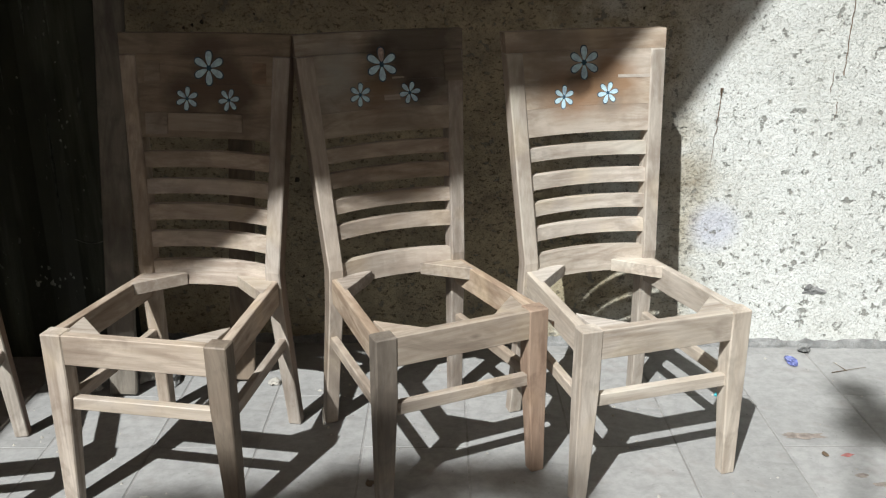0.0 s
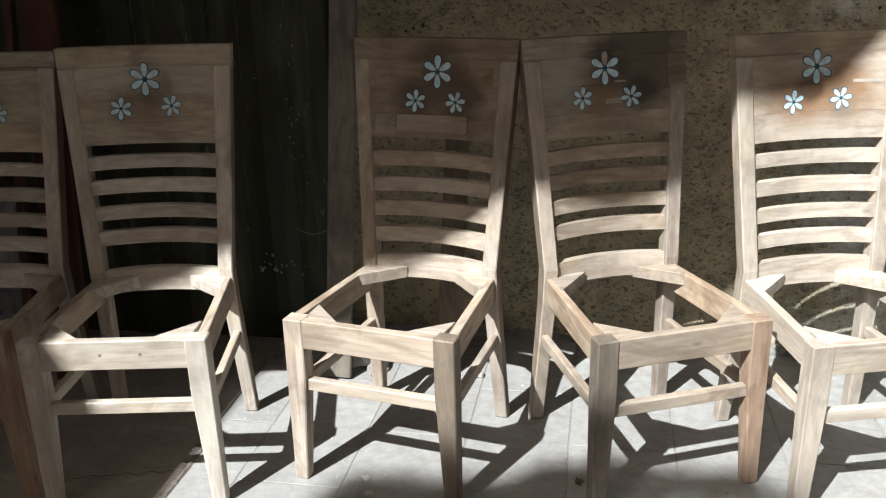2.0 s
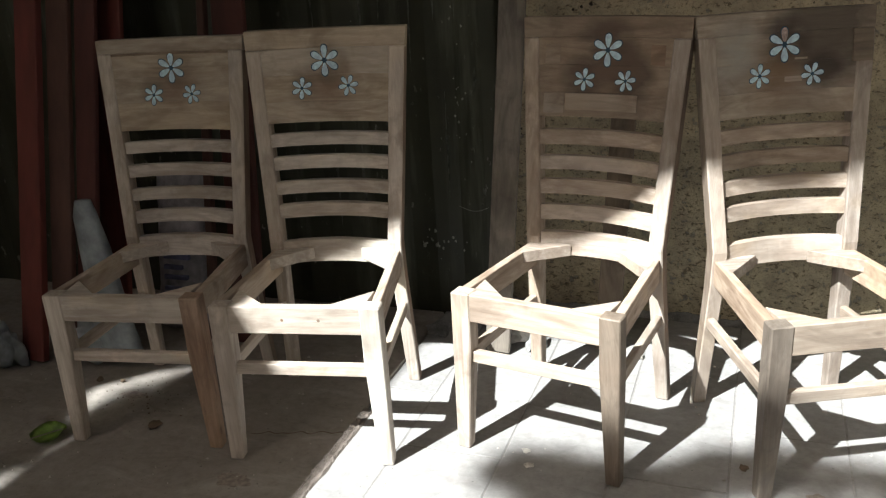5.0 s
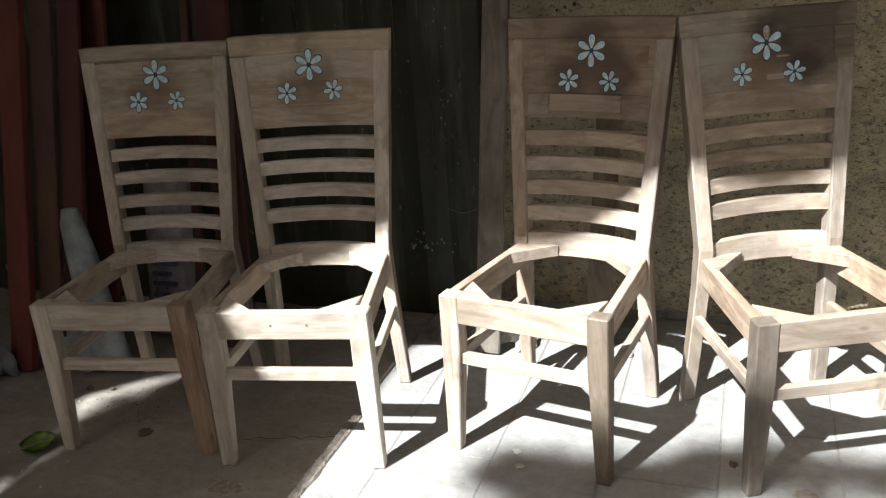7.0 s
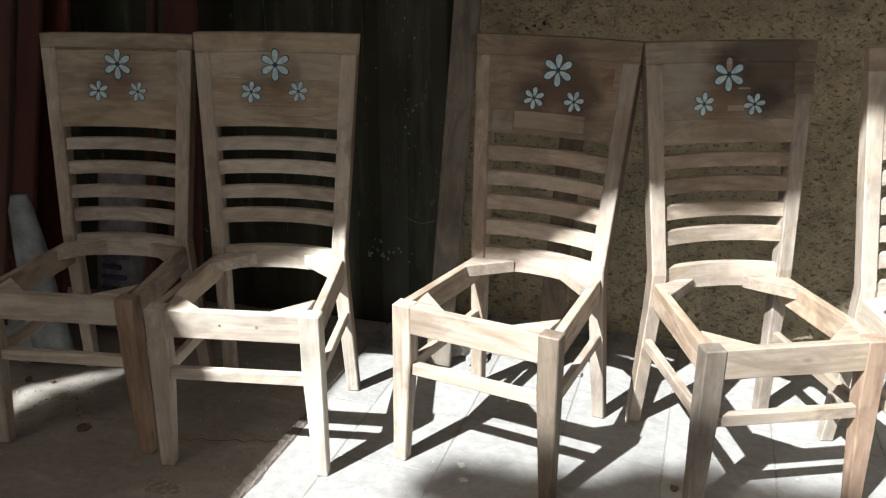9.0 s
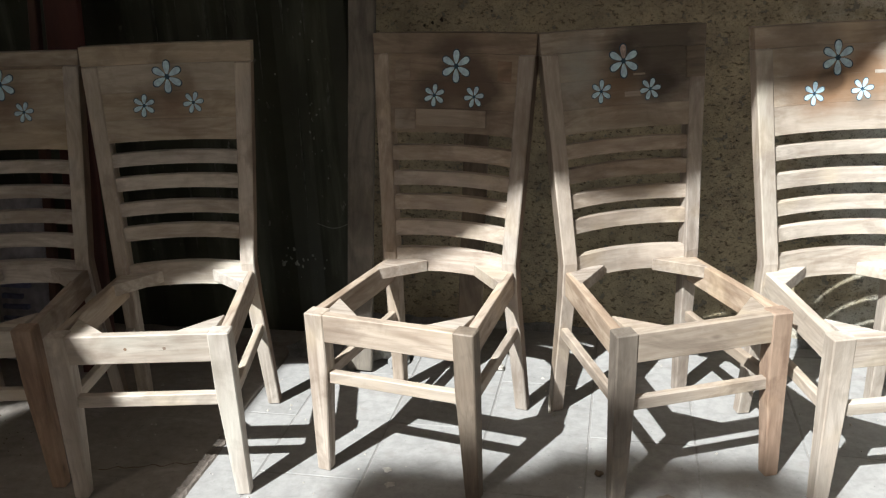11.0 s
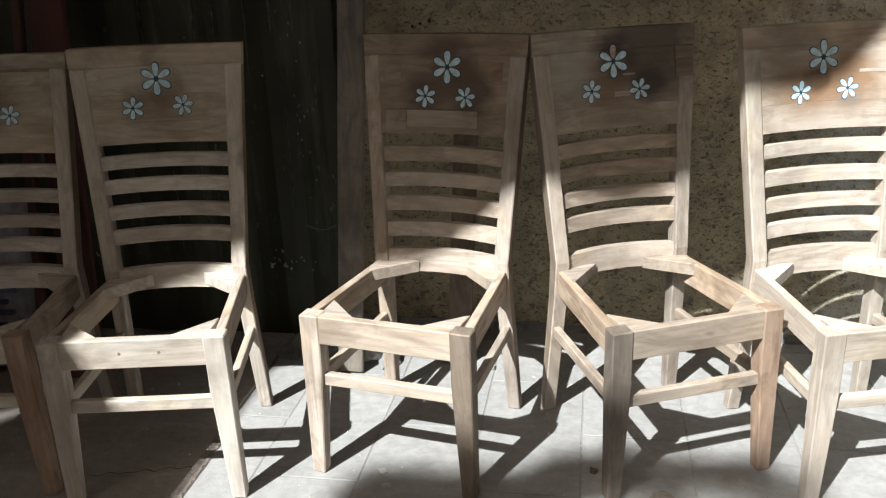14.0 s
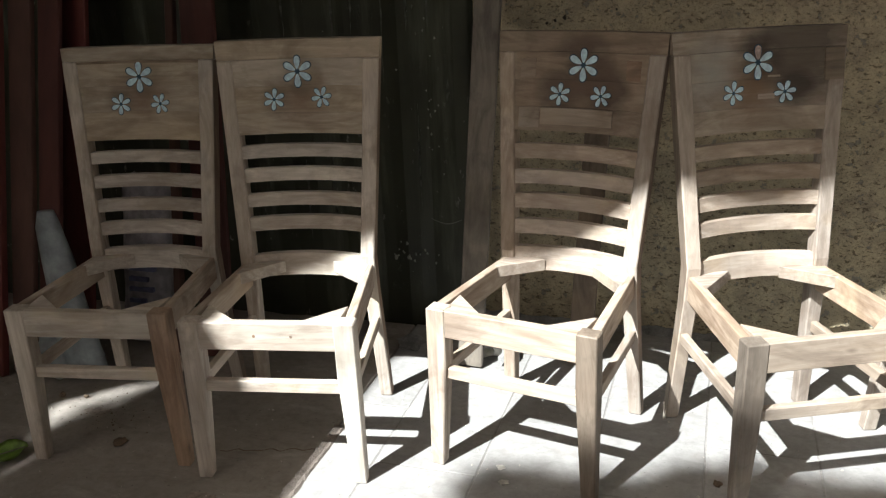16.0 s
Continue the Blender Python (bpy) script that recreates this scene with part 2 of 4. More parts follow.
def between(a, b, wide, high, up=(0, 0, 1), bevel=0.002, taper=1.0):
    """A bar from a to b with a rectangular section."""
    a, b = Vector(a), Vector(b)
    d = (b - a).normalized()
    side = d.cross(Vector(up)).normalized()
    top = side.cross(d)
    def ring(p, k):
        return [p - side * wide * k / 2 - top * high * k / 2, p + side * wide * k / 2 - top * high * k / 2,
                p + side * wide * k / 2 + top * high * k / 2, p - side * wide * k / 2 + top * high * k / 2]
    bm = bmesh.new()
    r0, r1 = [bm.verts.new(p) for p in ring(a, 1.0)], [bm.verts.new(p) for p in ring(b, taper)]
    bm.faces.new(r0[::-1])
    bm.faces.new(r1)
    for i in range(4):
        j = (i + 1) % 4
        bm.faces.new((r0[i], r0[j], r1[j], r1[i]))
    bmesh.ops.recalc_face_normals(bm, faces=bm.faces)
    if bevel:
        bmesh.ops.bevel(bm, geom=list(bm.edges), offset=bevel, segments=1, affect='EDGES')
    return bm


def prism(outline, z0, z1, bevel=0.0):
    """An upright prism over an outline of (x, y)."""
    bm = bmesh.new()
    lo = [bm.verts.new((x, y, z0)) for x, y in outline]
    hi = [bm.verts.new((x, y, z1)) for x, y in outline]
    bm.faces.new(lo[::-1])
    bm.faces.new(hi)
    for i in range(len(lo)):
        j = (i + 1) % len(lo)
        bm.faces.new((lo[i], lo[j], hi[j], hi[i]))
    bmesh.ops.recalc_face_normals(bm, faces=bm.faces)
    if bevel:
        bmesh.ops.bevel(bm, geom=list(bm.edges), offset=bevel, segments=1, affect='EDGES')
    return bm


# ---- the setting ----
def wall_y(x):
    return 2.665 - 0.03 * (x - 0.9)


WALL_L, WALL_R = -1.06, 4.0
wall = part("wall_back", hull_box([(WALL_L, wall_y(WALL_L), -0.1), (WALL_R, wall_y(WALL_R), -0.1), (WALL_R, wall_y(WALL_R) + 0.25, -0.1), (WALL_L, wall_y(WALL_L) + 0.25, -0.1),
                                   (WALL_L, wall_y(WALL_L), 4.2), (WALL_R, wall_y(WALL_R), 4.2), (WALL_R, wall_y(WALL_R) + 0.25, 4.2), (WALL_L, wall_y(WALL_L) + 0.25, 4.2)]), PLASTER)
tagged(wall, "old pitted beige plaster wall, half in sun", "wall", kind="structure")

ground = part("ground", block(-60, 60, -60, 60, -0.6, -0.03, 0), SUBSOIL)
tagged(ground, "dusty ground under the paving", "ground", kind="structure")



def tarred(name):
    n = Nodes(name, 0.5)
    streak = n.noise(9.0, 5.0, n.scaled((1.0, 1.0, 0.12)), 0.6)
    blotch = n.noise(3.0, 4.0)
    c = n.ramp(blotch, [(0.3, (0.018, 0.021, 0.012)), (0.7, (0.044, 0.048, 0.030))])
    c = n.mix(n.ramp(streak, [(0.55, 0.0), (0.72, 0.8)]), c, (0.12, 0.135, 0.10))
    chips = n.ramp(n.noise(34.0, 3.0, n.scaled((1.0, 1.0, 0.6)), 0.6), [(0.66, 0.0), (0.70, 1.0)])
    c = n.mix(n.maths('MULTIPLY', chips, n.ramp(blotch, [(0.45, 0.0), (0.6, 0.8)])), c, (0.26, 0.26, 0.23))
    return n.done(c, n.maths('ADD', streak, chips), 0.5, 0.006)


BLACK = tarred("tar_black_sheet")


def dark_y(x):
    return 2.62 + 0.05 * (x + 1.02)


bm = bmesh.new()
columns = []
for i in range(64):
    x = -3.9 + 2.88 * i / 63
    y = dark_y(x) + 0.006 * math.sin(i * 1.7) + 0.004 * math.sin(i * 0.61)
    columns.append([bm.verts.new((x, y + d, z)) for d, z in ((0, -0.1), (0, 4.2), (0.07, 4.2), (0.07, -0.1))])
for a, b in zip(columns, columns[1:]):
    for i in range(4):
        j = (i + 1) % 4
        bm.faces.new((a[i], b[i], b[j], a[j]))
bmesh.ops.recalc_face_normals(bm, faces=bm.faces)
dark = part("wall_dark", bm, BLACK)
tagged(dark, "tar-black stained sheet wall with pale streaks, in deep shade", "wall", kind="structure")
# unseen wall, added to shade the left and shut out sky light
side_wall = part("wall_side", block(-4.1, -3.9, -7.0, 2.6, -0.1, 3.2, 0), PLASTER)
tagged(side_wall, "unseen plaster wall added to close off light from the left", "wall", kind="structure")
# both walls below are unseen, added to block sky; brown warms the bounce
OCHRE = concrete("brown_render", (0.26, 0.21, 0.10), (0.16, 0.13, 0.06), 0.7)
behind = part("wall_behind", block(-9.0, 9.0, -7.4, -7.1, -0.1, 2.8, 0), OCHRE)
tagged(behind, "unseen brown wall added to block sky behind the camera", "wall", kind="structure")
far_side = part("wall_yard", block(5.2, 5.5, -7.0, 2.9, -0.1, 4.0, 0), OCHRE)
tagged(far_side, "unseen brown wall added to block sky on the right", "wall", kind="structure")

# the unseen roof whose slanting eave and split edge throw the shade
TIN = plain("weathered_tin", (0.15, 0.132, 0.065), 0.6, 0.3, 8)
ROOF_Z = 4.0
SLANT = Vector((0.18, 0.345)) / 0.45 * ROOF_Z
# slot at x -2.8 to -1.97 added to bounce sun onto the left chair
SHADE = [(-1.24, 2.33), (-0.93, 2.46), (-0.50, 2.53), (-0.14, 2.66), (0.13, 2.73), (0.555, 2.94), (0.81, 3.06), (1.03, 3.25), (1.40, 3.51),
         (2.2, 4.07), (3.6, 5.1), (3.6, 5.8), (-3.3, 5.8), (-3.3, -1.2), (-2.8, -1.2), (-2.8, 0.9), (-2.075, 1.2), (-2.09, 1.42), (-2.095, 1.57), (-2.16, 1.78), (-2.015, 1.93), (-1.89, 2.03),
         (-1.80, 2.02), (-1.807, 1.909), (-1.889, 1.734), (-1.968, 1.58), (-1.994, 1.452), (-2.018, 1.333), (-2.06, 1.15), (-1.97, 1.0), (-1.97, -1.2), (-1.24, -1.2)]
roof = part("roof", prism([(x - SLANT.x, y - SLANT.y) for x, y in SHADE], ROOF_Z, ROOF_Z + 0.04), TIN)
tagged(roof, "unseen weathered tin roof, slanting eave and slot cut to shape the light", "roof", kind="structure")
# unseen second roof, added to cut sky light and shade the near floor
front = part("roof_yard", prism([(x - SLANT.x, y - SLANT.y) for x, y in ((-1.20, 1.42), (-0.9, 1.46), (-0.5, 1.56), (0.2, 1.56), (0.6, 1.45), (1.75, 1.40), (1.85, 3.5), (7.0, 3.5), (7.0, -4.2), (-1.20, -4.2))], ROOF_Z, ROOF_Z + 0.04), TIN)
tagged(front, "unseen tin roof added to block sky and sun behind the camera", "roof", kind="structure")


# ---- the chairs ----
SEAT = 0.45
KNEE_Y, TOP_Y, FOOT_Y = 0.406, 0.499, 0.486
KNEE_W, TOP_W, FOOT_W = 0.196, 0.232, 0.213
TOP = 1.064


def back_at(z):
    """Half width and depth of the back's outer front edge at a height above the seat."""
    k = (z - SEAT) / (TOP - SEAT)
    return KNEE_W + (TOP_W - KNEE_W) * k, KNEE_Y + (TOP_Y - KNEE_Y) * k


def bowed(z0, z1, inset, thick, bow, bevel=0.0015, cuts=10, set_back=0.0):
    """A board across the back, bowed backwards in the middle."""
    bm = bmesh.new()
    rows = []
    for i in range(cuts + 1):
        u = 2 * i / cuts - 1
        ring = []
        for z, dy in ((z0, 0), (z0, thick), (z1, thick), (z1, 0)):
            w, y = back_at(z)
            ring.append(bm.verts.new(((w - inset) * u, y + set_back + bow * (1 - u * u) + dy, z)))
        rows.append(ring)
    bm.faces.new(rows[0][::-1])
    bm.faces.new(rows[-1])
    for a, b in zip(rows, rows[1:]):
        for i in range(4):
            j = (i + 1) % 4
            bm.faces.new((a[i], a[j], b[j], b[i]))
    bmesh.ops.recalc_face_normals(bm, faces=bm.faces)
    return bm


def profile_leg(side, points, width_at):
    """A leg sawn from a plank: (y front, y back, z, outer x) stations."""
    bm = bmesh.new()
    rings = []
    for (y0, y1, z, x), w in zip(points, width_at):
        xo, xi = side * x, side * (x - w)
        rings.append([bm.verts.new(p) for p in ((xo, y0, z), (xi, y0, z), (xi, y1, z), (xo, y1, z))])
    bm.faces.new(rings[0])
    bm.faces.new(rings[-1])
    for a, b in zip(rings, rings[1:]):
        for i in range(4):
            j = (i + 1) % 4
            bm.faces.new((a[i], a[j], b[j], b[i]))
    bmesh.ops.recalc_face_normals(bm, faces=bm.faces)
    bmesh.ops.bevel(bm, geom=[e for e in bm.edges if e.calc_face_angle(0) > 0.6], offset=0.003, segments=1, affect='EDGES')
    return bm


def petal(bm, cx, cz, length, width, angle, lift):
    """One drop-shaped petal lying on the bowed panel."""
    n = 7
    out = []
    for i in range(2 * n):
        a = math.pi * i / n
        r = 0.5 - 0.5 * math.cos(a)
        wide = math.sin(a) * (0.45 + 0.55 * r)
        along, across = length * (0.14 + 0.86 * r), width * 0.5 * wide
        out.append((cx + along * math.sin(angle) + across * math.cos(angle), cz + along * math.cos(angle) - across * math.sin(angle)))

    def on_panel(x, z, d):
        w, y = back_at(z)
        u = x / (w - 0.04)
        return (x, y + PANEL_BACK + PANEL_BOW * (1 - u * u) - d, z)
    top = [bm.verts.new(on_panel(x, z, lift)) for x, z in out]
    low = [bm.verts.new(on_panel(x, z, -0.001)) for x, z in out]
    bm.faces.new(top)
    for i in range(len(top)):
        j = (i + 1) % len(top)
        bm.faces.new((top[i], low[i], low[j], top[j]))


PANEL_BOW, PANEL_BACK = 0.022, 0.004


CHIPPED_SHELL = plain("chipped_shell_glue", (0.42, 0.33, 0.30), 0.6, 0.45, 120)


def flower(chair, cx, cz, length, turn, chipped=False):
    bm = bmesh.new()
    hub = []
    for k in range(10):
        x, z = cx + 0.2 * length * math.cos(k * 0.628), cz + 0.2 * length * math.sin(k * 0.628)
        w, y = back_at(z)
        hub.append(bm.verts.new((x, y + PANEL_BACK + PANEL_BOW * (1 - (x / (w - 0.04)) ** 2) - 0.0007, z)))
    bm.faces.new(hub)
    for k in range(6):
        petal(bm, cx, cz, length * 1.05, length * 0.65, turn + k * math.pi / 3, 0.0008)
    bmesh.ops.recalc_face_normals(bm, faces=bm.faces)
    bloom = part("flower_inlay", bm, INK, chair, "pale blue six-petalled flower inlay")
    for k in range(6):
        bm = bmesh.new()
        petal(bm, cx, cz, length * 0.98, length * 0.53, turn + k * math.pi / 3, 0.0016)
        bmesh.ops.recalc_face_normals(bm, faces=bm.faces)
        part("petal", bm, CHIPPED_SHELL if chipped and k == 0 else PEARL, bloom, "chipped petal" if chipped and k == 0 else "")


def build_chair(top, panel_bottom, slats, rail, blooms, panel_wood, tones, rung):
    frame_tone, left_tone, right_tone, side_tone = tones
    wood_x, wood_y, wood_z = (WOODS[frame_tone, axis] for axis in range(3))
    chair = empty("dining_chair")
    for side in (-1, 1):
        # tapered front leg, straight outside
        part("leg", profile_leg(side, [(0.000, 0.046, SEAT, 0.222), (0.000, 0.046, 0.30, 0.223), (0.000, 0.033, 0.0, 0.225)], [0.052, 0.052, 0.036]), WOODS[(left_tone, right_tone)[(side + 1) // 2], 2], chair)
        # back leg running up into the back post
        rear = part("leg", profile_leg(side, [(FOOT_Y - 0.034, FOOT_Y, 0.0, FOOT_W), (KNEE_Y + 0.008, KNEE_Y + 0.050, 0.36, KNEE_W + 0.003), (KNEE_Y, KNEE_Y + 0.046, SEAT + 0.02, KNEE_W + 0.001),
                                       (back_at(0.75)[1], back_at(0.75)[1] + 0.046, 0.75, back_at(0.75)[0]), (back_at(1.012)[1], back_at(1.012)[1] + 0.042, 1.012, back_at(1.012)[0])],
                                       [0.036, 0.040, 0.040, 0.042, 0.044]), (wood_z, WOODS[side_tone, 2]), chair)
        # outer faces take a darker raw wood, which also paints in side shade
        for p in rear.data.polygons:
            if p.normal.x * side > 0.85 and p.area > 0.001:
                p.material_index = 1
        # side rail and stretcher
        part("seat_rail", hull_box([(side * a, b, c) for c in (SEAT - 0.072, SEAT - 0.003) for a, b in ((0.216, 0.044), (0.192, 0.044), (0.168, KNEE_Y + 0.006), (0.190, KNEE_Y + 0.006))][:: 1], 0.002), WOODS["pale" if side_tone == "tan" else "amber", 1], chair)
        part("stretcher", between((side * 0.200, 0.036, 0.262), (side * 0.186, 0.425, 0.262), 0.020, 0.030), wood_y, chair)
    part("seat_rail", block(-0.172, 0.172, 0.003, 0.027, SEAT - 0.075, SEAT - 0.001), wood_x, chair)
    part("stretcher", between((-0.178, 0.022, rung), (0.178, 0.022, rung), 0.022, 0.031), wood_x, chair)
    part("seat_rail", bowed(rail[0], rail[1], 0.040, 0.022, 0.030, set_back=0.008), wood_x, chair)
    for z0, z1 in slats:
        part("slat", bowed(z0, z1, 0.041, 0.021, 0.028, set_back=0.008), wood_x, chair)
    # the headboard: three glued boards and a cap across the posts
    for z0, z1 in ((panel_bottom, 0.868), (0.8685, 0.940), (0.9405, 1.012)):
        part("back_panel", bowed(z0, z1, 0.0425, 0.020, PANEL_BOW, set_back=PANEL_BACK), panel_wood, chair)
    part("top_rail", bowed(1.0125, top, 0.0, 0.036, PANEL_BOW, set_back=0.0045), panel_wood, chair)
    # corner blocks
    for side in (-1, 1):
        part("corner_block", prism([(side * 0.178, 0.028), (side * 0.085, 0.028), (side * 0.184, 0.120)][::side], SEAT - 0.034, SEAT - 0.004, 0.0015), wood_x, chair)
        part("corner_block", prism([(side * 0.070, 0.430), (side * 0.182, 0.322), (side * 0.180, 0.400), (side * 0.158, 0.438)][::side], SEAT - 0.036, SEAT - 0.002, 0.0015), wood_x, chair)
    for (cx, cz), length, turn in zip(blooms, (0.043, 0.030, 0.029), (0.0, 0.1, 0.35)):
        flower(chair, cx, cz, length, turn, side_tone == "grey" and turn == 0.0)
    return chair




def filler(chair, x0, x1, z0, z1, lift, material, name="filler_piece", label="pale let-in piece of wood"):
    """A thin piece let into the face of the headboard."""
    bm = bmesh.new()
    cols = []
    for i in range(5):
        x = x0 + (x1 - x0) * i / 4
        ring = []
        for z in (z0, z1):
            w, y = back_at(z)
            y += PANEL_BACK + PANEL_BOW * max(0.0, 1 - (x / (w - 0.04)) ** 2)
            ring.append((bm.verts.new((x, y - lift, z)), bm.verts.new((x, y + 0.003, z))))
        cols.append(ring)
    for a, b in zip(cols, cols[1:]):
        bm.faces.new((a[0][0], b[0][0], b[1][0], a[1][0]))
        bm.faces.new((a[1][0], b[1][0], b[1][1], a[1][1]))
        bm.faces.new((a[0][1], b[0][1], b[0][0], a[0][0]))
    for c in (cols[0], cols[-1]):
        bm.faces.new((c[0][0], c[1][0], c[1][1], c[0][1]))
    bmesh.ops.recalc_face_normals(bm, faces=bm.faces)
    part(name, bm, material, chair, label)


SOOT = (0.055, 0.042, 0.034)
STAINED = wood("raw_wood_panel_dark", 0, light=(0.40, 0.325, 0.25), dark=(0.22, 0.16, 0.115),
               stain=[((0, 0.50, 0.985), 0.10, 1.3, SOOT), ((-0.06, 0.49, 0.90), 0.075, 1.3, SOOT), ((0.07, 0.49, 0.91), 0.085, 1.4, SOOT), ((0, 0.49, 0.93), 0.24, 0.6, (0.15, 0.10, 0.07))])
CHIPPED = wood("raw_wood_panel_smoky", 0, light=(0.42, 0.355, 0.285), dark=(0.24, 0.18, 0.13),
               stain=[((0.12, 0.49, 1.02), 0.16, 1.5, (0.085, 0.07, 0.055)), ((0, 0.50, 0.985), 0.085, 1.3, SOOT), ((0.10, 0.49, 0.915), 0.06, 1.4, SOOT), ((-0.03, 0.49, 0.905), 0.11, 0.8, (0.20, 0.125, 0.07)), ((-0.12, 0.49, 0.98), 0.09, 0.9, (0.36, 0.35, 0.32))])
BROWNED = wood("raw_wood_panel_brown", 0, light=(0.55, 0.475, 0.40), dark=(0.34, 0.255, 0.185),
               stain=[((-0.05, 0.49, 0.905), 0.10, 1.4, (0.27, 0.155, 0.085)), ((0.06, 0.49, 0.925), 0.11, 1.2, (0.28, 0.165, 0.09)), ((-0.02, 0.49, 0.93), 0.05, 1.8, (0.10, 0.06, 0.035)), ((0.07, 0.49, 0.87), 0.04, 1.2, (0.25, 0.21, 0.17)), ((-0.1, 0.49, 1.02), 0.13, 1.0, (0.24, 0.19, 0.145))])
PANEL = wood("raw_wood_panel_plain", 0, light=(0.47, 0.40, 0.31), dark=(0.29, 0.22, 0.155),
             stain=[((0, 0.49, 0.90), 0.11, 0.7, (0.19, 0.12, 0.08)), ((0.0, 0.50, 0.975), 0.07, 0.7, (0.12, 0.10, 0.075)), ((-0.07, 0.49, 0.90), 0.05, 0.9, (0.12, 0.10, 0.08))])
# x, y, turn, panel bottom, slats, lower rail, flowers, panel wood, label
CHAIRS = [
    (-1.758, 1.571, 9.69, 0.787, ((0.508, 0.545), (0.577, 0.612), (0.648, 0.683), (0.719, 0.752)), (0.402, 0.466), ((-0.007, 0.965), (-0.068, 0.889), (0.052, 0.889)), PANEL,
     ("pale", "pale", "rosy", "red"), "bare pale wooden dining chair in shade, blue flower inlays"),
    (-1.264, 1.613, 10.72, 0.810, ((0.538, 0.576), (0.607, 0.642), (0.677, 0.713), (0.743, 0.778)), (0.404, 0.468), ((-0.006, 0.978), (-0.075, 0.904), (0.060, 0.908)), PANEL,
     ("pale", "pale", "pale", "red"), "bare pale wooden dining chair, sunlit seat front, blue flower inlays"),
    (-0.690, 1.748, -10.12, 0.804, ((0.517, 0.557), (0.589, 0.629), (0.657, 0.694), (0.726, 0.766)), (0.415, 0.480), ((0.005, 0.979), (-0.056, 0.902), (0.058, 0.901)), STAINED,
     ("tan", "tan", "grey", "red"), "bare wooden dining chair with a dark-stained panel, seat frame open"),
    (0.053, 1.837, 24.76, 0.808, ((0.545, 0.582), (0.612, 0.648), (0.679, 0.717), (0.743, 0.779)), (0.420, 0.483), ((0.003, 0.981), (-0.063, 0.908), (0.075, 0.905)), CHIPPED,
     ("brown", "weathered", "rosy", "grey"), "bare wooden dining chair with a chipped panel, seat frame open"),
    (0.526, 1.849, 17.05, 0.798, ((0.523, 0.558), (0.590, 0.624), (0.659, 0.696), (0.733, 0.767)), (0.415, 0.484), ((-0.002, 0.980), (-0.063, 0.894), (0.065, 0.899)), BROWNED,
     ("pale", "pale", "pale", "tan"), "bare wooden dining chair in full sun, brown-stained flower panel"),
]
row = []
RUNGS = (0.267, 0.269, 0.273, 0.262, 0.265)
for (x, y, turn, panel_bottom, slats, rail, blooms, panel_wood, tones, label), rung in zip(CHAIRS, RUNGS):
    one = build_chair(1.050 if turn == 9.69 else TOP, panel_bottom, slats, rail, blooms, panel_wood, tones, rung)
    one.matrix_world = pose(x, y, 0, 0, 0, turn)
    tagged(one, label, "chair", group="row of unfinished chairs")
    row.append(one)
filler(row[2], -0.105, 0.095, 0.822, 0.866, 0.005, WOODS["umber", 0], "let_in_board", "raised strip of wood")
filler(row[2], -0.165, -0.125, 0.945, 0.995, 0.0012, WOODS["umber", 0])
filler(row[2], 0.125, 0.165, 0.945, 0.995, 0.0012, WOODS["red", 0])
filler(row[3], 0.004, 0.048, 0.889, 0.902, 0.0012, WOODS["tan", 0])
filler(row[3], 0.030, 0.062, 0.943, 0.948, 0.0012, WOODS["brown", 0])
filler(row[3], 0.172, 0.222, 0.932, 1.012, 0.006, WOODS["weathered", 0], "let_in_board", "dark board end over the post")
filler(row[2], -0.165, -0.110, 0.812, 0.866, 0.0012, WOODS["umber", 0])
filler(row[0], -0.190, 0.190, 1.004, 1.011, 0.0008, WOODS["grey", 0], "glue_line", "dark glue line")
part("splinter", between((-0.219, 0.452, 0.0), (-0.223, 0.448, 0.055), 0.007, 0.004, up=(0, 1, 0), bevel=0, taper=0.4), WOODS["pale", 2], row[3], "pale split-off sliver")
# dowel ends in the sunlit seat front
for x in (-0.030, 0.064):
    bm = bmesh.new()
    bmesh.ops.create_cone(bm, cap_ends=True, segments=10, radius1=0.0045, radius2=0.004, depth=0.006, matrix=pose(x, 0.0055, SEAT - 0.036, 90))
    part("dowel_end", bm, WOODS["red", 1], row[1], "dark dowel end")
filler(row[4], 0.095, 0.180, 0.938, 0.946, 0.0012, WOODS["pale", 0])


# ---- things leaning in the dark corner ----
GREY_PLANK = wood("grey_weathered_plank", 2, light=(0.165, 0.148, 0.128), dark=(0.10, 0.088, 0.075))
TEAK = wood("brown_weathered_plank", 2, light=(0.18, 0.13, 0.09), dark=(0.10, 0.07, 0.045))
RED = plain("oxide_red_paint", (0.135, 0.032, 0.026), 0.55, 0.35, 5, stretch=(3, 3, 0.4))
MAROON = plain("dark_maroon_paint", (0.075, 0.022, 0.018), 0.6, 0.35, 5, stretch=(3, 3, 0.4))
BROWN = plain("brown_stained_board", (0.085, 0.04, 0.03), 0.6, 0.35, 5, stretch=(3, 3, 0.4))


def leaning_board(name, foot, head, wide, thick, material, label):
    """A plank that stands on the floor and leans back."""
    foot, head = Vector(foot), Vector(head)
    ob = part(name, between(foot, head, wide, thick, up=(0, 1, 0.2), bevel=0.003), material)
    return tagged(ob, label, "plank")


leaning_board("plank", (-0.957, 2.330, 0.006), (-0.858, 2.60, 2.3), 0.080, 0.022, GREY_PLANK, "grey weathered plank leaning on the plaster wall")
leaning_board("plank", (-0.62, 2.42, 0.006), (-0.585, 2.56, 0.93), 0.075, 0.020, TEAK, "brown plank leaning on the plaster wall")
leaning_board("board", (-2.47, 1.908, 0.006), (-2.465, 2.50, 2.3), 0.090, 0.030, RED, "red painted board leaning in the dark corner")
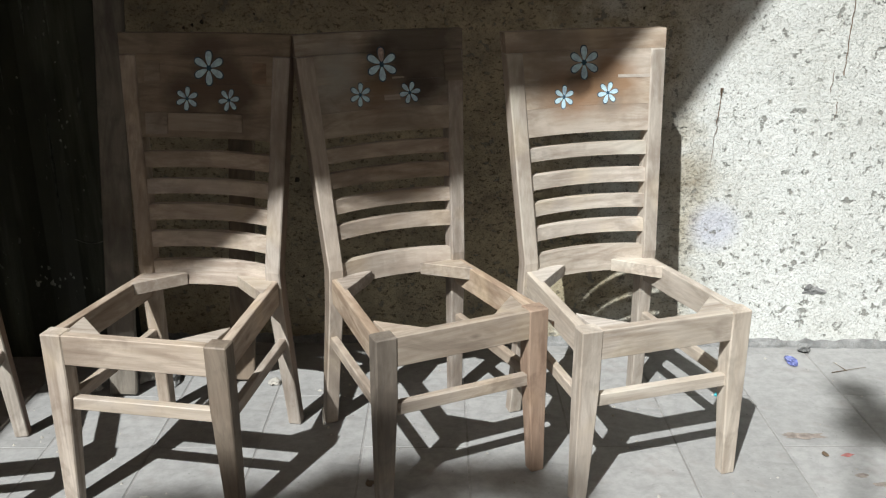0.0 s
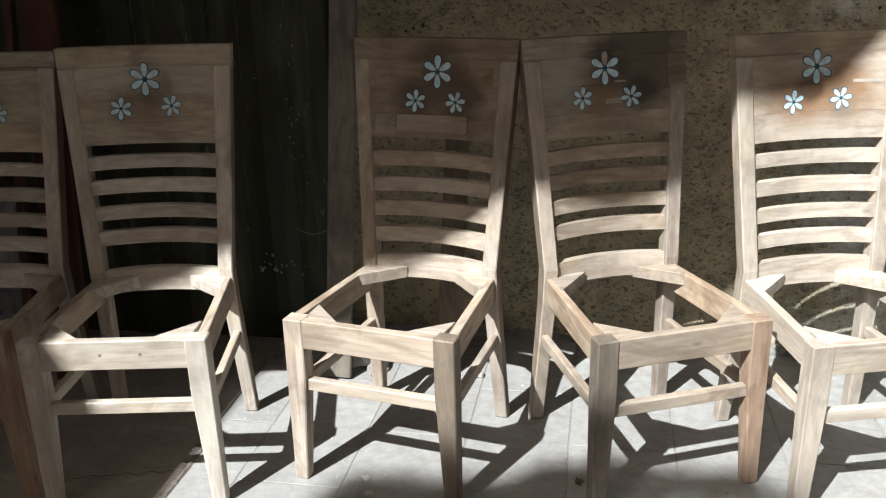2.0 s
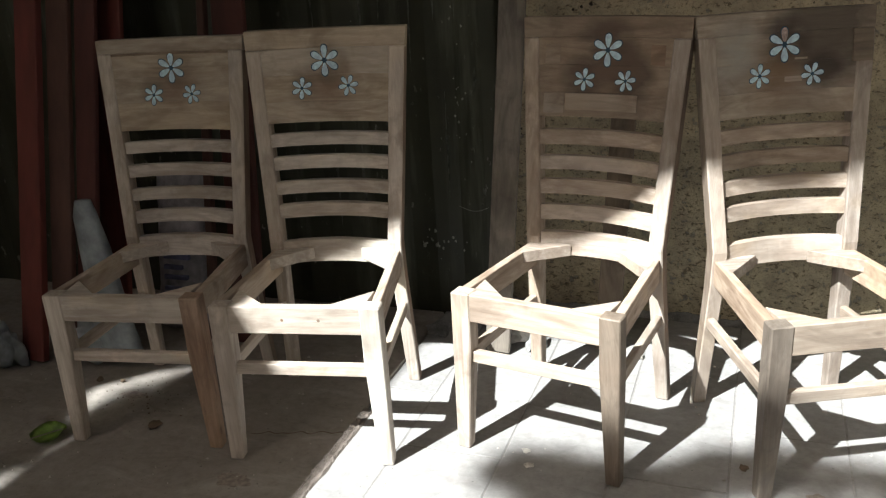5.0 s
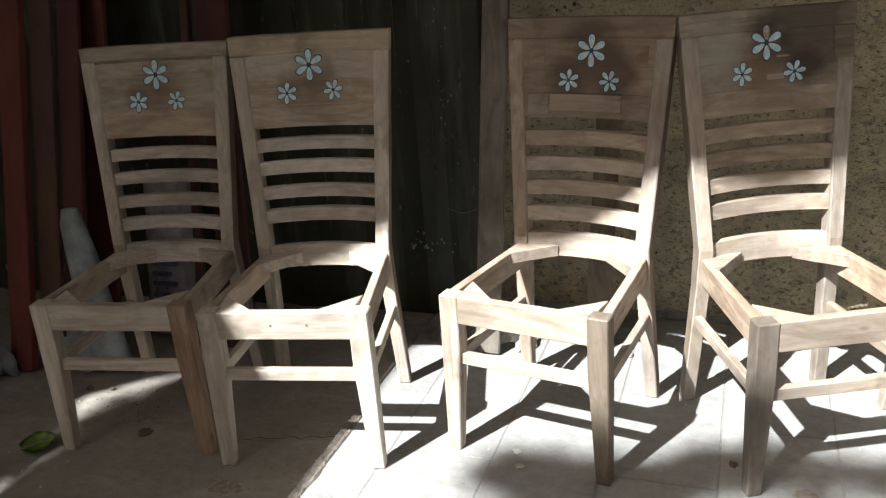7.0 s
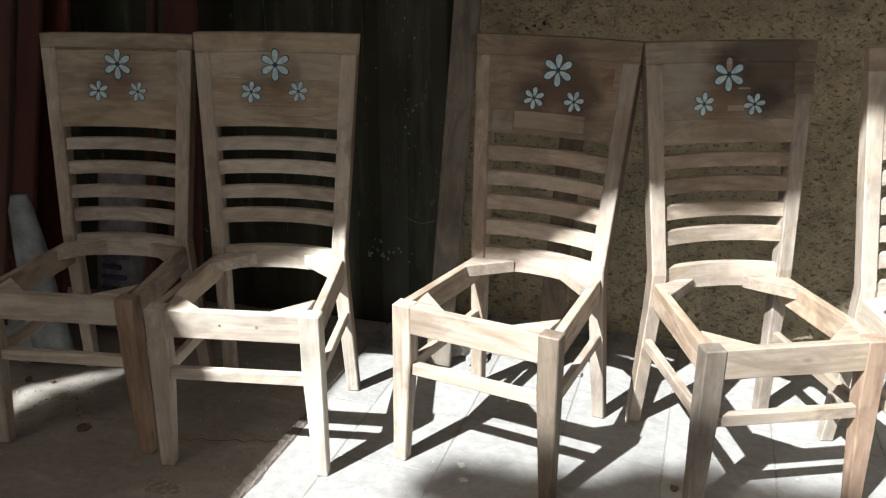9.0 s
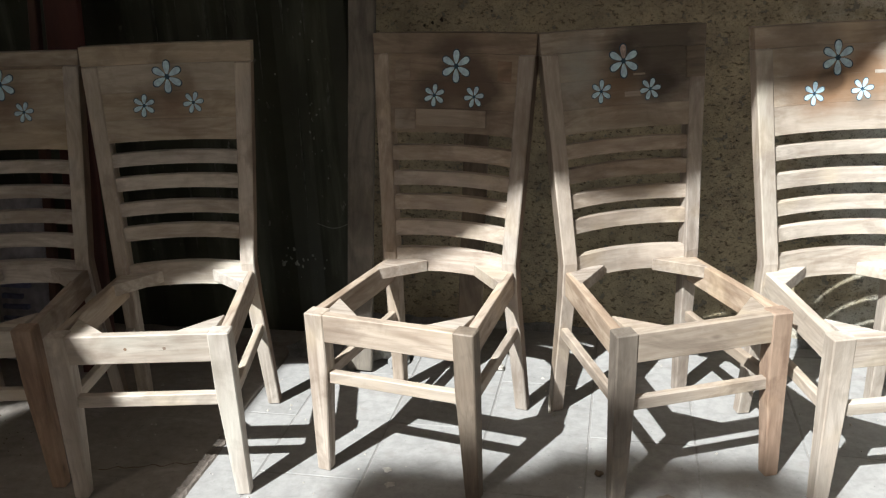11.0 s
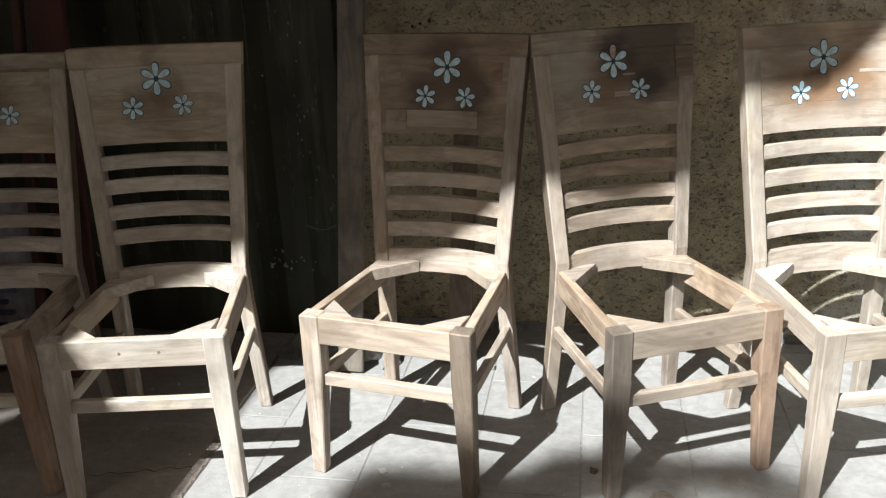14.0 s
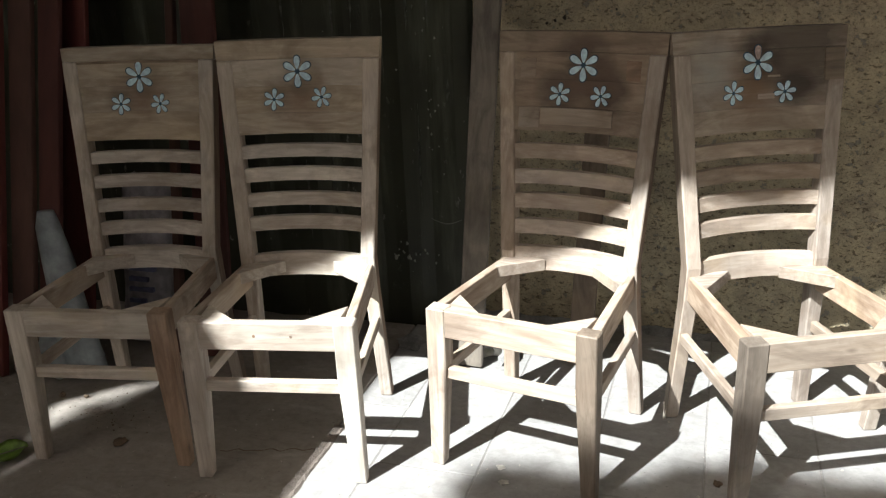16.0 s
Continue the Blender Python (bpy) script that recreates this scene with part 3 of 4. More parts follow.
leaning_board("board", (-2.385, 1.955, 0.006), (-2.37, 2.53, 2.3), 0.088, 0.022, BROWN, "brown board leaning among red boards")
leaning_board("board", (-2.31, 1.99, 0.006), (-2.26, 2.54, 2.3), 0.080, 0.022, MAROON, "dark maroon board leaning among red boards")
leaning_board("board", (-2.31, 2.14, 0.006), (-2.22, 2.55, 2.3), 0.110, 0.022, RED, "red painted board leaning on the black wall")
leaning_board("post", (-1.95, 2.20, 0.006), (-1.90, 2.55, 2.2), 0.028, 0.028, BROWN, "thin brown batten leaning on the black wall")
leaning_board("board", (-1.80, 2.20, 0.006), (-1.86, 2.56, 2.2), 0.120, 0.022, MAROON, "dark maroon board leaning on the black wall")

PLASTIC = plain("dusty_white_plastic", (0.25, 0.285, 0.305), 0.45, 0.5, 14, bump=0.5)
CARTON = plain("grey_printed_sacking", (0.24, 0.23, 0.25), 0.75, 0.3, 30, bump=0.4)
BLUE_INK = plain("faded_blue_print", (0.10, 0.11, 0.19), 0.7, 0.3, 40)
NAVY = plain("navy_stripe", (0.02, 0.03, 0.07), 0.6, 0.3)


def crumpled(centre, size, seed, rough=0.35, cuts=3):
    """A crushed, creased lump."""
    bm = bmesh.new()
    bmesh.ops.create_icosphere(bm, subdivisions=cuts, radius=1.0)
    for v in bm.verts:
        p = v.co.copy()
        k = 1 + rough * noise.noise(p * 1.7 + Vector((seed, 0, 0))) + 0.5 * rough * noise.noise(p * 4.3 + Vector((0, seed, 0)))
        v.co = Vector((p.x * k * size[0], p.y * k * size[1], max(p.z * k, -0.8) * size[2])) + Vector(centre)
    return bm


def bent_tube(points, radii, seed=0, sides=14, flat=1.0):
    """A soft roll along a line of points."""
    bm = bmesh.new()
    rings = []
    pts = [Vector(p) for p in points]
    for i, (p, r) in enumerate(zip(pts, radii)):
        d = (pts[min(i + 1, len(pts) - 1)] - pts[max(i - 1, 0)]).normalized()
        side = d.cross(Vector((0, 1, 0))).normalized()
        up = side.cross(d)
        ring = []
        for k in range(sides):
            a = 2 * math.pi * k / sides
            w = r * (1 + 0.22 * noise.noise(Vector((k * 0.6, i * 0.7, seed))))
            ring.append(bm.verts.new(p + side * w * math.cos(a) + up * w * flat * math.sin(a)))
        rings.append(ring)
    bm.faces.new(rings[0])
    bm.faces.new(rings[-1])
    for a, b in zip(rings, rings[1:]):
        for k in range(sides):
            j = (k + 1) % sides
            bm.faces.new((a[k], a[j], b[j], b[k]))
    bmesh.ops.recalc_face_normals(bm, faces=bm.faces)
    return bm


def smooth(ob):
    for p in ob.data.polygons:
        p.use_smooth = True
    return ob


roll = smooth(part("plastic_roll", bent_tube([(-2.145, 1.965, 0.03), (-2.165, 1.975, 0.15), (-2.185, 1.985, 0.28), (-2.202, 1.995, 0.40), (-2.214, 2.0, 0.51), (-2.217, 2.0, 0.56)],
                                             [0.075, 0.075, 0.070, 0.058, 0.045, 0.030], 3, flat=0.55), PLASTIC))
tagged(roll, "dusty white plastic sheet rolled up, leaning on red boards", "plastic sheet")
bundle = smooth(part("striped_sack", crumpled((-2.27, 2.00, 0.06), (0.13, 0.07, 0.075), 5.0, 0.5), PLASTIC))
tagged(bundle, "crumpled white plastic sack with a navy stripe on the floor", "sack")
smooth(part("stripe", bent_tube([(-2.33, 1.935, 0.105), (-2.30, 1.925, 0.07), (-2.275, 1.918, 0.03)], [0.004, 0.005, 0.004], 1, 6), NAVY, bundle, "navy stripe"))
scrap = smooth(part("plastic_bag", crumpled((-2.53, 1.86, 0.07), (0.045, 0.04, 0.09), 9.0, 0.8), PLASTIC))
tagged(scrap, "crumpled clear plastic bag against the red board", "plastic bag")
scrap = smooth(part("plastic_bag", crumpled((-2.60, 1.90, 0.03), (0.06, 0.05, 0.035), 12.0, 0.8), PLASTIC))
tagged(scrap, "crumpled pale plastic bag on the floor", "plastic bag")

bm = bmesh.new()
grid = []
for i in range(9):
    row = []
    for j in range(13):
        u, v = i / 8, j / 12
        x, z = -2.20 + 0.175 * u - 0.02 * (1 - v), 0.012 + 0.56 * v
        y = 2.26 + 0.10 * v + 0.03 * (1 - (2 * u - 1) ** 2) * -1 + 0.012 * noise.noise(Vector((u * 3, v * 5, 2.0)))
        row.append(bm.verts.new((x, y, z)))
    grid.append(row)
for a, b in zip(grid, grid[1:]):
    for j in range(12):
        bm.faces.new((a[j], b[j], b[j + 1], a[j + 1]))
back = bmesh.ops.extrude_face_region(bm, geom=list(bm.faces))
for v in back["geom"]:
    if isinstance(v, bmesh.types.BMVert):
        v.co.y += 0.07
bmesh.ops.recalc_face_normals(bm, faces=bm.faces)
sack = smooth(part("printed_sack", bm, CARTON))
tagged(sack, "grey sack with faded blue print standing in the corner", "sack")
for x0, x1, z0, z1 in ((-2.165, -2.060, 0.262, 0.282), (-2.165, -2.090, 0.225, 0.240), (-2.165, -2.070, 0.190, 0.205), (-2.165, -2.100, 0.150, 0.165)):
    y = 2.26 + 0.10 * (z0 + z1) / 1.12 - 0.034
    part("print_bar", block(x0, x1, y - 0.006, y + 0.01, z0, z1, 0.001), BLUE_INK, sack, "faded blue printed bar")

# ---- the plaster wall's marks ----
RUST = plain("rusty_drip", (0.24, 0.17, 0.115), 0.9, 0.4, 60)


def drip(points, widths, owner=None, material=None, face=wall_y, label="rusty drip stain"):
    """A run of water down a wall, a skin on its face."""
    bm = bmesh.new()
    last = None
    for i, ((x, z), w) in enumerate(zip(points, widths)):
        y = face(x) - 0.0035
        w *= 0.55 + 0.3 * random.random()
        pair = [bm.verts.new((x - w / 2, y, z)), bm.verts.new((x + w / 2, y, z))]
        if last:
            bm.faces.new((last[0], last[1], pair[1], pair[0]))
        last = pair
    bmesh.ops.solidify(bm, geom=list(bm.faces), thickness=0.003)
    bmesh.ops.recalc_face_normals(bm, faces=bm.faces)
    part("stain", bm, material or RUST, owner or wall, label)


def wander(x, z0, z1, drift, n=22):
    return [(x + drift * i / n + 0.004 * noise.noise(Vector((i * 0.45, x * 7, 0))) , z0 + (z1 - z0) * i / n) for i in range(n + 1)]


drip(wander(0.850, 0.862, 0.72, -0.006, 14), [0.012, 0.010, 0.006] + [0.0035] * 12)
drip(wander(0.840, 0.72, 0.612, -0.002, 12), [0.002] * 13)
drip(wander(1.212, 1.16, 0.90, -0.004), [0.02, 0.014, 0.008] + [0.0045] * 20)
drip(wander(1.180, 0.915, 0.85, -0.004, 10), [0.003] * 11)
drip(wander(1.203, 0.82, 0.765, -0.003, 10), [0.003] * 11)
# pale runs, splashes and a scraped arc on the black sheet
CHALK = plain("faint_chalky_run", (0.105, 0.115, 0.095), 0.8, 0.6, 40)
SPLASH = plain("dried_lime_splash", (0.21, 0.22, 0.19), 0.8, 0.4, 60)


def dark_face(x):
    i = (x + 3.9) / 2.88 * 63
    return dark_y(x) + 0.006 * math.sin(i * 1.7) + 0.004 * math.sin(i * 0.61) - 0.002


def taper(wide, n):
    return [wide * math.sin(math.pi * (0.08 + 0.9 * i / n)) for i in range(n + 1)]


RUNS = [(-1.213, 1.30, 1.03, 0.016), (-1.145, 1.25, 1.03, 0.010), (-1.084, 0.88, 0.79, 0.014), (-1.190, 0.80, 0.42, 0.009), (-1.30, 1.2, 0.86, 0.008),
        (-1.505, 0.62, 0.31, 0.018), (-1.60, 0.60, 0.30, 0.012), (-1.47, 1.25, 0.95, 0.014), (-1.64, 1.30, 1.00, 0.012), (-1.40, 1.22, 1.02, 0.010), (-1.56, 1.3, 1.12, 0.007)]
for x, z0, z1, wide in RUNS:
    drip(wander(x, z0, z1, -0.004, 16), taper(wide, 16), dark, CHALK, dark_face, "faint chalky run")
arc = [(-1.165 + 0.11 * k / 12, 0.402 - 0.016 * math.sin(math.pi * k / 12)) for k in range(13)]
bm = bmesh.new()
last = None
for x, z in arc:
    w = 0.004 * math.sin(math.pi * (0.1 + 0.8 * (x + 1.165) / 0.11))
    pair = [bm.verts.new((x, dark_face(x) - 0.002, z - w / 2)), bm.verts.new((x, dark_face(x) - 0.002, z + w / 2))]
    if last:
        bm.faces.new((last[0], pair[0], pair[1], last[1]))
    last = pair
bmesh.ops.solidify(bm, geom=list(bm.faces), thickness=0.002)
bmesh.ops.recalc_face_normals(bm, faces=bm.faces)
part("scrape", bm, SPLASH, dark, "pale scraped arc")
bm = bmesh.new()
spots = [(-1.145 + random.gauss(0, 0.02), random.uniform(0.62, 1.08), random.uniform(0.002, 0.005)) for _ in range(16)]
spots += [(random.uniform(-1.31, -1.14), 0.27 + random.gauss(0, 0.018), random.uniform(0.003, 0.008)) for _ in range(18)]
spots += [(random.uniform(-1.9, -1.1), random.uniform(0.15, 1.15), random.uniform(0.0015, 0.004)) for _ in range(30)]
for x, z, r in spots:
    y = dark_face(x) - 0.001
    rim = [bm.verts.new((x + r * random.uniform(0.5, 1.2) * math.cos(k * 1.05), y, z + r * random.uniform(0.6, 1.6) * math.sin(k * 1.05))) for k in range(6)]
    tip = bm.verts.new((x, y - 0.002, z))
    for k in range(6):
        bm.faces.new((rim[k], rim[(k + 1) % 6], tip))
bmesh.ops.recalc_face_normals(bm, faces=bm.faces)
part("splashes", bm, SPLASH, dark, "dried pale splashes")
# a broken hollow low in the plaster
hollow = part("chip", crumpled((1.206, wall_y(1.206) + 0.004, 0.205), (0.034, 0.012, 0.018), 21.0, 0.9), CEMENT, wall, "broken patch of plaster")
# knock-out holes in the bare render
PIT = plain("dark_pit", (0.035, 0.03, 0.022), 0.95, 0.3, 60)
PITS = [(-0.465, 0.568, 0.013), (-0.757, 1.047, 0.007), (-0.727, 1.055, 0.009), (-0.784, 1.039, 0.006), (-0.566, 1.08, 0.005), (0.205, 1.096, 0.006), (0.598, 1.096, 0.006)]
PITS += [(random.uniform(-1.0, 0.35), random.uniform(0.15, 1.3), random.uniform(0.002, 0.0055)) for _ in range(45)]
for x, z, r in PITS:
    r *= 0.62
    part("pit", crumpled((x, wall_y(x) + 0.001, z), (r, 0.004, r * 1.3), 40 + x * 9, 0.7, 2), PIT, wall)
# cement fillet at the foot of the wall
bm = bmesh.new()
last = None
for i in range(360):
    x = WALL_L + (WALL_R - WALL_L) * i / 359
    y = wall_y(x)
    d = 0.013 + 0.007 * noise.noise(Vector((x * 9, 0, 0))) + 0.006 * noise.noise(Vector((x * 37, 0, 0)))
    h = 0.026 + 0.012 * noise.noise(Vector((x * 9, 3, 0))) + 0.008 * noise.noise(Vector((x * 31, 3, 0)))
    ring = [bm.verts.new(p) for p in ((x, y + 0.01, -0.02), (x, y - d, -0.02), (x, y - d * 0.8, 0.008), (x, y - 0.003, h), (x, y + 0.01, h))]
    if last:
        for k in range(5):
            j = (k + 1) % 5
            bm.faces.new((last[k], last[j], ring[j], ring[k]))
    last = ring
bmesh.ops.recalc_face_normals(bm, faces=bm.faces)
fillet = part("trim_fillet", bm, CEMENT)
tagged(fillet, "damp grey cement fillet along the wall foot", "trim", kind="structure")

# ---- litter on the paving ----
LEAF = plain("green_leaf", (0.24, 0.38, 0.075), 0.4, 0.55, 25)
WRAP_BLUE = plain("blue_foil", (0.22, 0.26, 0.60), 0.25, 0.6, 60, metal=0.4)
WRAP_CYAN = plain("cyan_paper", (0.05, 0.42, 0.48), 0.5, 0.3, 60)
WRAP_RED = plain("red_paper", (0.36, 0.13, 0.12), 0.6, 0.4, 60)
PAPER = plain("dirty_white_paper", (0.55, 0.54, 0.50), 0.8, 0.3, 50)
DUST = plain("brown_dust", (0.25, 0.215, 0.19), 0.95, 0.35, 60)
CHIPS = plain("sawdust_chips", (0.42, 0.40, 0.36), 0.9, 0.3, 50)
TWIG = plain("dry_twig", (0.12, 0.085, 0.055), 0.85, 0.3, 50)


def leaf_blade(length, wide, curl=0.25):
    bm = bmesh.new()
    rows = []
    for i in range(9):
        u = i / 8
        w = wide * math.sin(math.pi * min(1, u * 0.94 + 0.05)) ** 0.8
        rows.append([bm.verts.new((length * (u - 0.5), s * w / 2, 0.004 + curl * length * ((u - 0.5) ** 2) + abs(s) * wide * 0.16 + 0.004 * noise.noise(Vector((u * 5, s * 3, 1))))) for s in (-1, -0.5, 0, 0.5, 1)])
    for a, b in zip(rows, rows[1:]):
        for j in range(4):
            bm.faces.new((a[j], b[j], b[j + 1], a[j + 1]))
    bmesh.ops.solidify(bm, geom=list(bm.faces), thickness=0.0012)
    bmesh.ops.recalc_face_normals(bm, faces=bm.faces)
    return bm


leaf = smooth(part("leaf", leaf_blade(0.100, 0.082, 0.2), LEAF))
leaf.matrix_world = pose(-2.062, 1.530, 0.006, 16, -6, 40)
tagged(leaf, "large fallen green leaf on the dusty floor", "leaf")
part("midrib", between((-0.05, 0, 0.012), (0.05, 0, 0.012), 0.0025, 0.002, bevel=0), DUST, leaf)


def litter(name, at, size, material, seed, label, category, rough=0.7):
    ob = part(name, crumpled((0, 0, size[2] * 0.8), size, seed, rough, 2), material)
    ob.matrix_world = pose(at[0], at[1], 0, 0, 0, seed * 47 % 360)
    return tagged(ob, label, category)


litter("wrapper", (1.118, 2.535), (0.030, 0.016, 0.011), WRAP_BLUE, 2.0, "crumpled blue foil wrapper on the paving", "wrapper")
litter("wrapper", (0.818, 2.315), (0.010, 0.008, 0.006), WRAP_CYAN, 4.0, "tiny cyan paper wrapper on the paving", "wrapper")
litter("wrapper", (0.830, 2.300), (0.009, 0.006, 0.004), WRAP_RED, 6.0, "tiny red paper scrap on the paving", "paper scrap")
litter("paper_scrap", (1.065, 1.993), (0.016, 0.007, 0.002), WRAP_RED, 8.0, "thin red paper scrap on the paving", "paper scrap")
litter("paper_scrap", (-0.904, 2.43), (0.040, 0.030, 0.035), PAPER, 11.0, "crumpled pale paper beside the grey plank", "paper scrap")
litter("rubble", (-0.845, 2.40), (0.040, 0.030, 0.024), CEMENT, 13.0, "grey lump of mortar beside the plank", "rubble")
litter("rubble", (-0.521, 2.398), (0.018, 0.016, 0.010), CHIPS, 15.0, "pale mortar lump on the paving", "rubble")
litter("rubble", (1.195, 2.615), (0.020, 0.018, 0.018), CEMENT, 17.0, "grey pebble at the wall foot", "rubble")
litter("paper_scrap", (-0.727, 1.807), (0.012, 0.010, 0.004), PAPER, 19.0, "small white paper scrap on the paving", "paper scrap")
litter("paper_scrap", (-0.704, 1.744), (0.012, 0.009, 0.004), PAPER, 23.0, "small white paper scrap on the paving", "paper scrap")
litter("dried_seed", (-2.149, 1.846), (0.010, 0.008, 0.010), TWIG, 25.0, "small dark dried seed pod on the floor", "seed")
litter("dried_seed", (-2.073, 1.861), (0.010, 0.006, 0.006), TWIG, 27.0, "small dark dried seed pod on the floor", "seed")
litter("dried_leaf", (-0.184, 1.868), (0.016, 0.009, 0.003), TWIG, 29.0, "small curled dead leaf on the paving", "leaf")
litter("dried_leaf", (1.007, 1.996), (0.008, 0.010, 0.003), TWIG, 31.0, "small curled dead leaf on the paving", "leaf")
litter("dried_leaf", (-1.801, 1.665), (0.024, 0.020, 0.004), TWIG, 37.0, "flat dark dead leaf on the screed", "leaf", 0.4)
litter("rubble", (-1.20, 2.44), (0.06, 0.05, 0.012), CEMENT, 33.0, "flat broken mortar at the dark wall foot", "rubble")
litter("rubble", (-1.05, 2.36), (0.016, 0.014, 0.010), PAPER, 35.0, "pale mortar crumb near the plank", "rubble")

# dark fork drawn where a twig's shadow falls on the paving
twig = part("twig", between((1.22, 2.46, 0.003), (1.34, 2.49, 0.006), 0.0022, 0.0022, bevel=0, taper=0.5), TWIG)
tagged(twig, "thin dark fork standing for a twig shadow on the paving", "twig")
part("fork", between((1.27, 2.4725, 0.0045), (1.25, 2.52, 0.008), 0.002, 0.002, bevel=0, taper=0.5), TWIG, twig)

# dust, chips and shavings
bm = bmesh.new()
for _ in range(420):
    x, y = random.uniform(-2.5, 1.7), random.uniform(1.2, 2.6)
    r = random.choice((0.0015, 0.002, 0.003, 0.0045)) * random.uniform(0.7, 1.3)
    a = random.uniform(0, 6.28)
    p = [(x + r * random.uniform(0.7, 1.5) * math.cos(a + k * 1.57), y + r * math.sin(a + k * 1.57)) for k in range(4)]
    lo = [bm.verts.new((u, v, -0.001)) for u, v in p]
    hi = bm.verts.new((x, y, r * 0.8 + 0.001))
    for k in range(4):
        bm.faces.new((lo[k], lo[(k + 1) % 4], hi))
crumbs = part("sawdust_crumbs", bm, CHIPS)
tagged(crumbs, "pale sawdust crumbs and chips on the floor", "debris", kind="stuff")

bm = bmesh.new()
for _ in range(70):
    x, y = -1.93 + random.gauss(0, 0.09), 1.80 + random.gauss(0, 0.045)
    r = random.choice((0.0012, 0.002, 0.003)) * random.uniform(0.7, 1.3)
    a = random.uniform(0, 6.28)
    lo = [bm.verts.new((x + r * random.uniform(0.7, 1.4) * math.cos(a + k * 1.26), y + r * math.sin(a + k * 1.26), -0.003)) for k in range(5)]
    hi = bm.verts.new((x + 0.3 * r, y, r * 0.7))
    for k in range(5):
        bm.faces.new((lo[k], lo[(k + 1) % 5], hi))
soil = part("soil_crumbs", bm, TWIG)
tagged(soil, "dark crumbs of soil and dead leaf on the screed", "debris", kind="stuff")

# broken mortar ridge where paving meets screed
bm = bmesh.new()
last = None
for i in range(320):
    y = 0.6 + 1.30 * i / 319
    n1, n2, n3 = noise.noise(Vector((0, y * 11, 0))), noise.noise(Vector((5, y * 23, 0))), noise.noise(Vector((9, y * 75, 0)))
    w, h = 0.024 + 0.010 * n1 + 0.003 * n3, max(0.0008, 0.004 + 0.004 * n2 + 0.002 * n3)
    ring = [bm.verts.new(p) for p in ((-1.222 - w, y, -0.01), (-1.222 - w * (0.6 + 0.3 * n3), y, h), (-1.222 + 0.008 * n2, y, max(0.0, h * 0.3 - 0.002)), (-1.222 + w * (0.45 - 0.3 * n3), y, h * (0.8 + 0.5 * n3)), (-1.222 + w, y, -0.01))]
    if last:
        for k in range(4):
            bm.faces.new((last[k], last[k + 1], ring[k + 1], ring[k]))
    last = ring
bmesh.ops.recalc_face_normals(bm, faces=bm.faces)
ridge = part("mortar_ridge", bm, concrete("broken_mortar", (0.28, 0.245, 0.215), (0.12, 0.10, 0.085), 9.0, 0.9))
tagged(ridge, "broken mortar ridge beside the paving", "ridge", kind="structure")

# ---- the unseen tree that dapples the yard ----
BARK = plain("grey_bark", (0.13, 0.10, 0.075), 0.9, 0.4, 20, bump=0.8, stretch=(1, 1, 0.3))
FOLIAGE = plain("leaf_green", (0.055, 0.10, 0.025), 0.5, 0.5, 3)
CROWN_Z = 7.5
DRIFT = Vector((0.18, 0.345)) / 0.45 * CROWN_Z
# floor spots to shade; those near x -2 dim the sun patch
CLUMPS = [(-0.74, 1.73, 0.09), (-0.64, 1.70, 0.12), (-0.52, 1.71, 0.13), (-0.36, 1.72, 0.11), (-0.24, 1.84, 0.11), (-0.10, 1.88, 0.12), (0.05, 1.86, 0.12), (0.19, 1.86, 0.10), (0.32, 1.84, 0.06), (-0.16, 1.90, 0.03), (-1.95, 1.80, 0.11), (-2.02, 1.60, 0.10), (-1.85, 1.95, 0.07), (-1.97, 1.70, 0.09), (-1.88, 1.87, 0.08), (-2.05, 1.42, 0.09), (-0.3, 1.86, 0.03),
          (1.18, 2.14, 0.08), (1.29, 2.17, 0.13), (1.24, 2.36, 0.06), (1.52, 2.28, 0.15), (1.45, 2.05, 0.10), (1.22, 2.30, 0.03)]
tree = empty("tree", pose(-2.4, -5.9, 0))
tagged(tree, "unseen leafy tree with a grey trunk, added to dapple the floor", "tree")
root = Vector((-2.4, -5.9, 0))
fork = Vector((-2.6, -5.6, 6.4))
smooth(part("trunk", bent_tube([Vector((0, 0, -0.03)), Vector((0.04, 0.03, 1.6)), Vector((-0.05, 0.0, 3.2)), fork - root], [0.16, 0.13, 0.11, 0.08], 4, 12), BARK, tree))
bm = bmesh.new()
for cx, cy, r in CLUMPS:
    mid = Vector((cx - DRIFT.x, cy - DRIFT.y, CROWN_Z)) - root
    limb = between(fork - root, mid, 0.03, 0.03, bevel=0, taper=0.3)
    part("limb", limb, BARK, tree)
    for _ in range(int((8500 if cx > 1 else 6500 if cx > -0.2 else 9500 if cx > -1.5 else 8000) * r * r) + 8):
        d = Vector((random.gauss(0, 1), random.gauss(0, 1), random.gauss(0, 1))).normalized() * r * random.random() ** 0.45
        size = random.uniform(0.03, 0.055)
        t = Matrix.Translation(mid + d) @ Euler((random.uniform(-0.9, 0.9), random.uniform(-0.9, 0.9), random.uniform(0, 6.28))).to_matrix().to_4x4()
        vs = [bm.verts.new(t @ Vector(q) ) for q in ((-size, 0, 0), (0, -size * 0.4, 0.004), (size, 0, 0), (0, size * 0.4, 0.004))]
        bm.faces.new(vs)
part("crown", bm, FOLIAGE, tree, "green leaves in loose clumps")

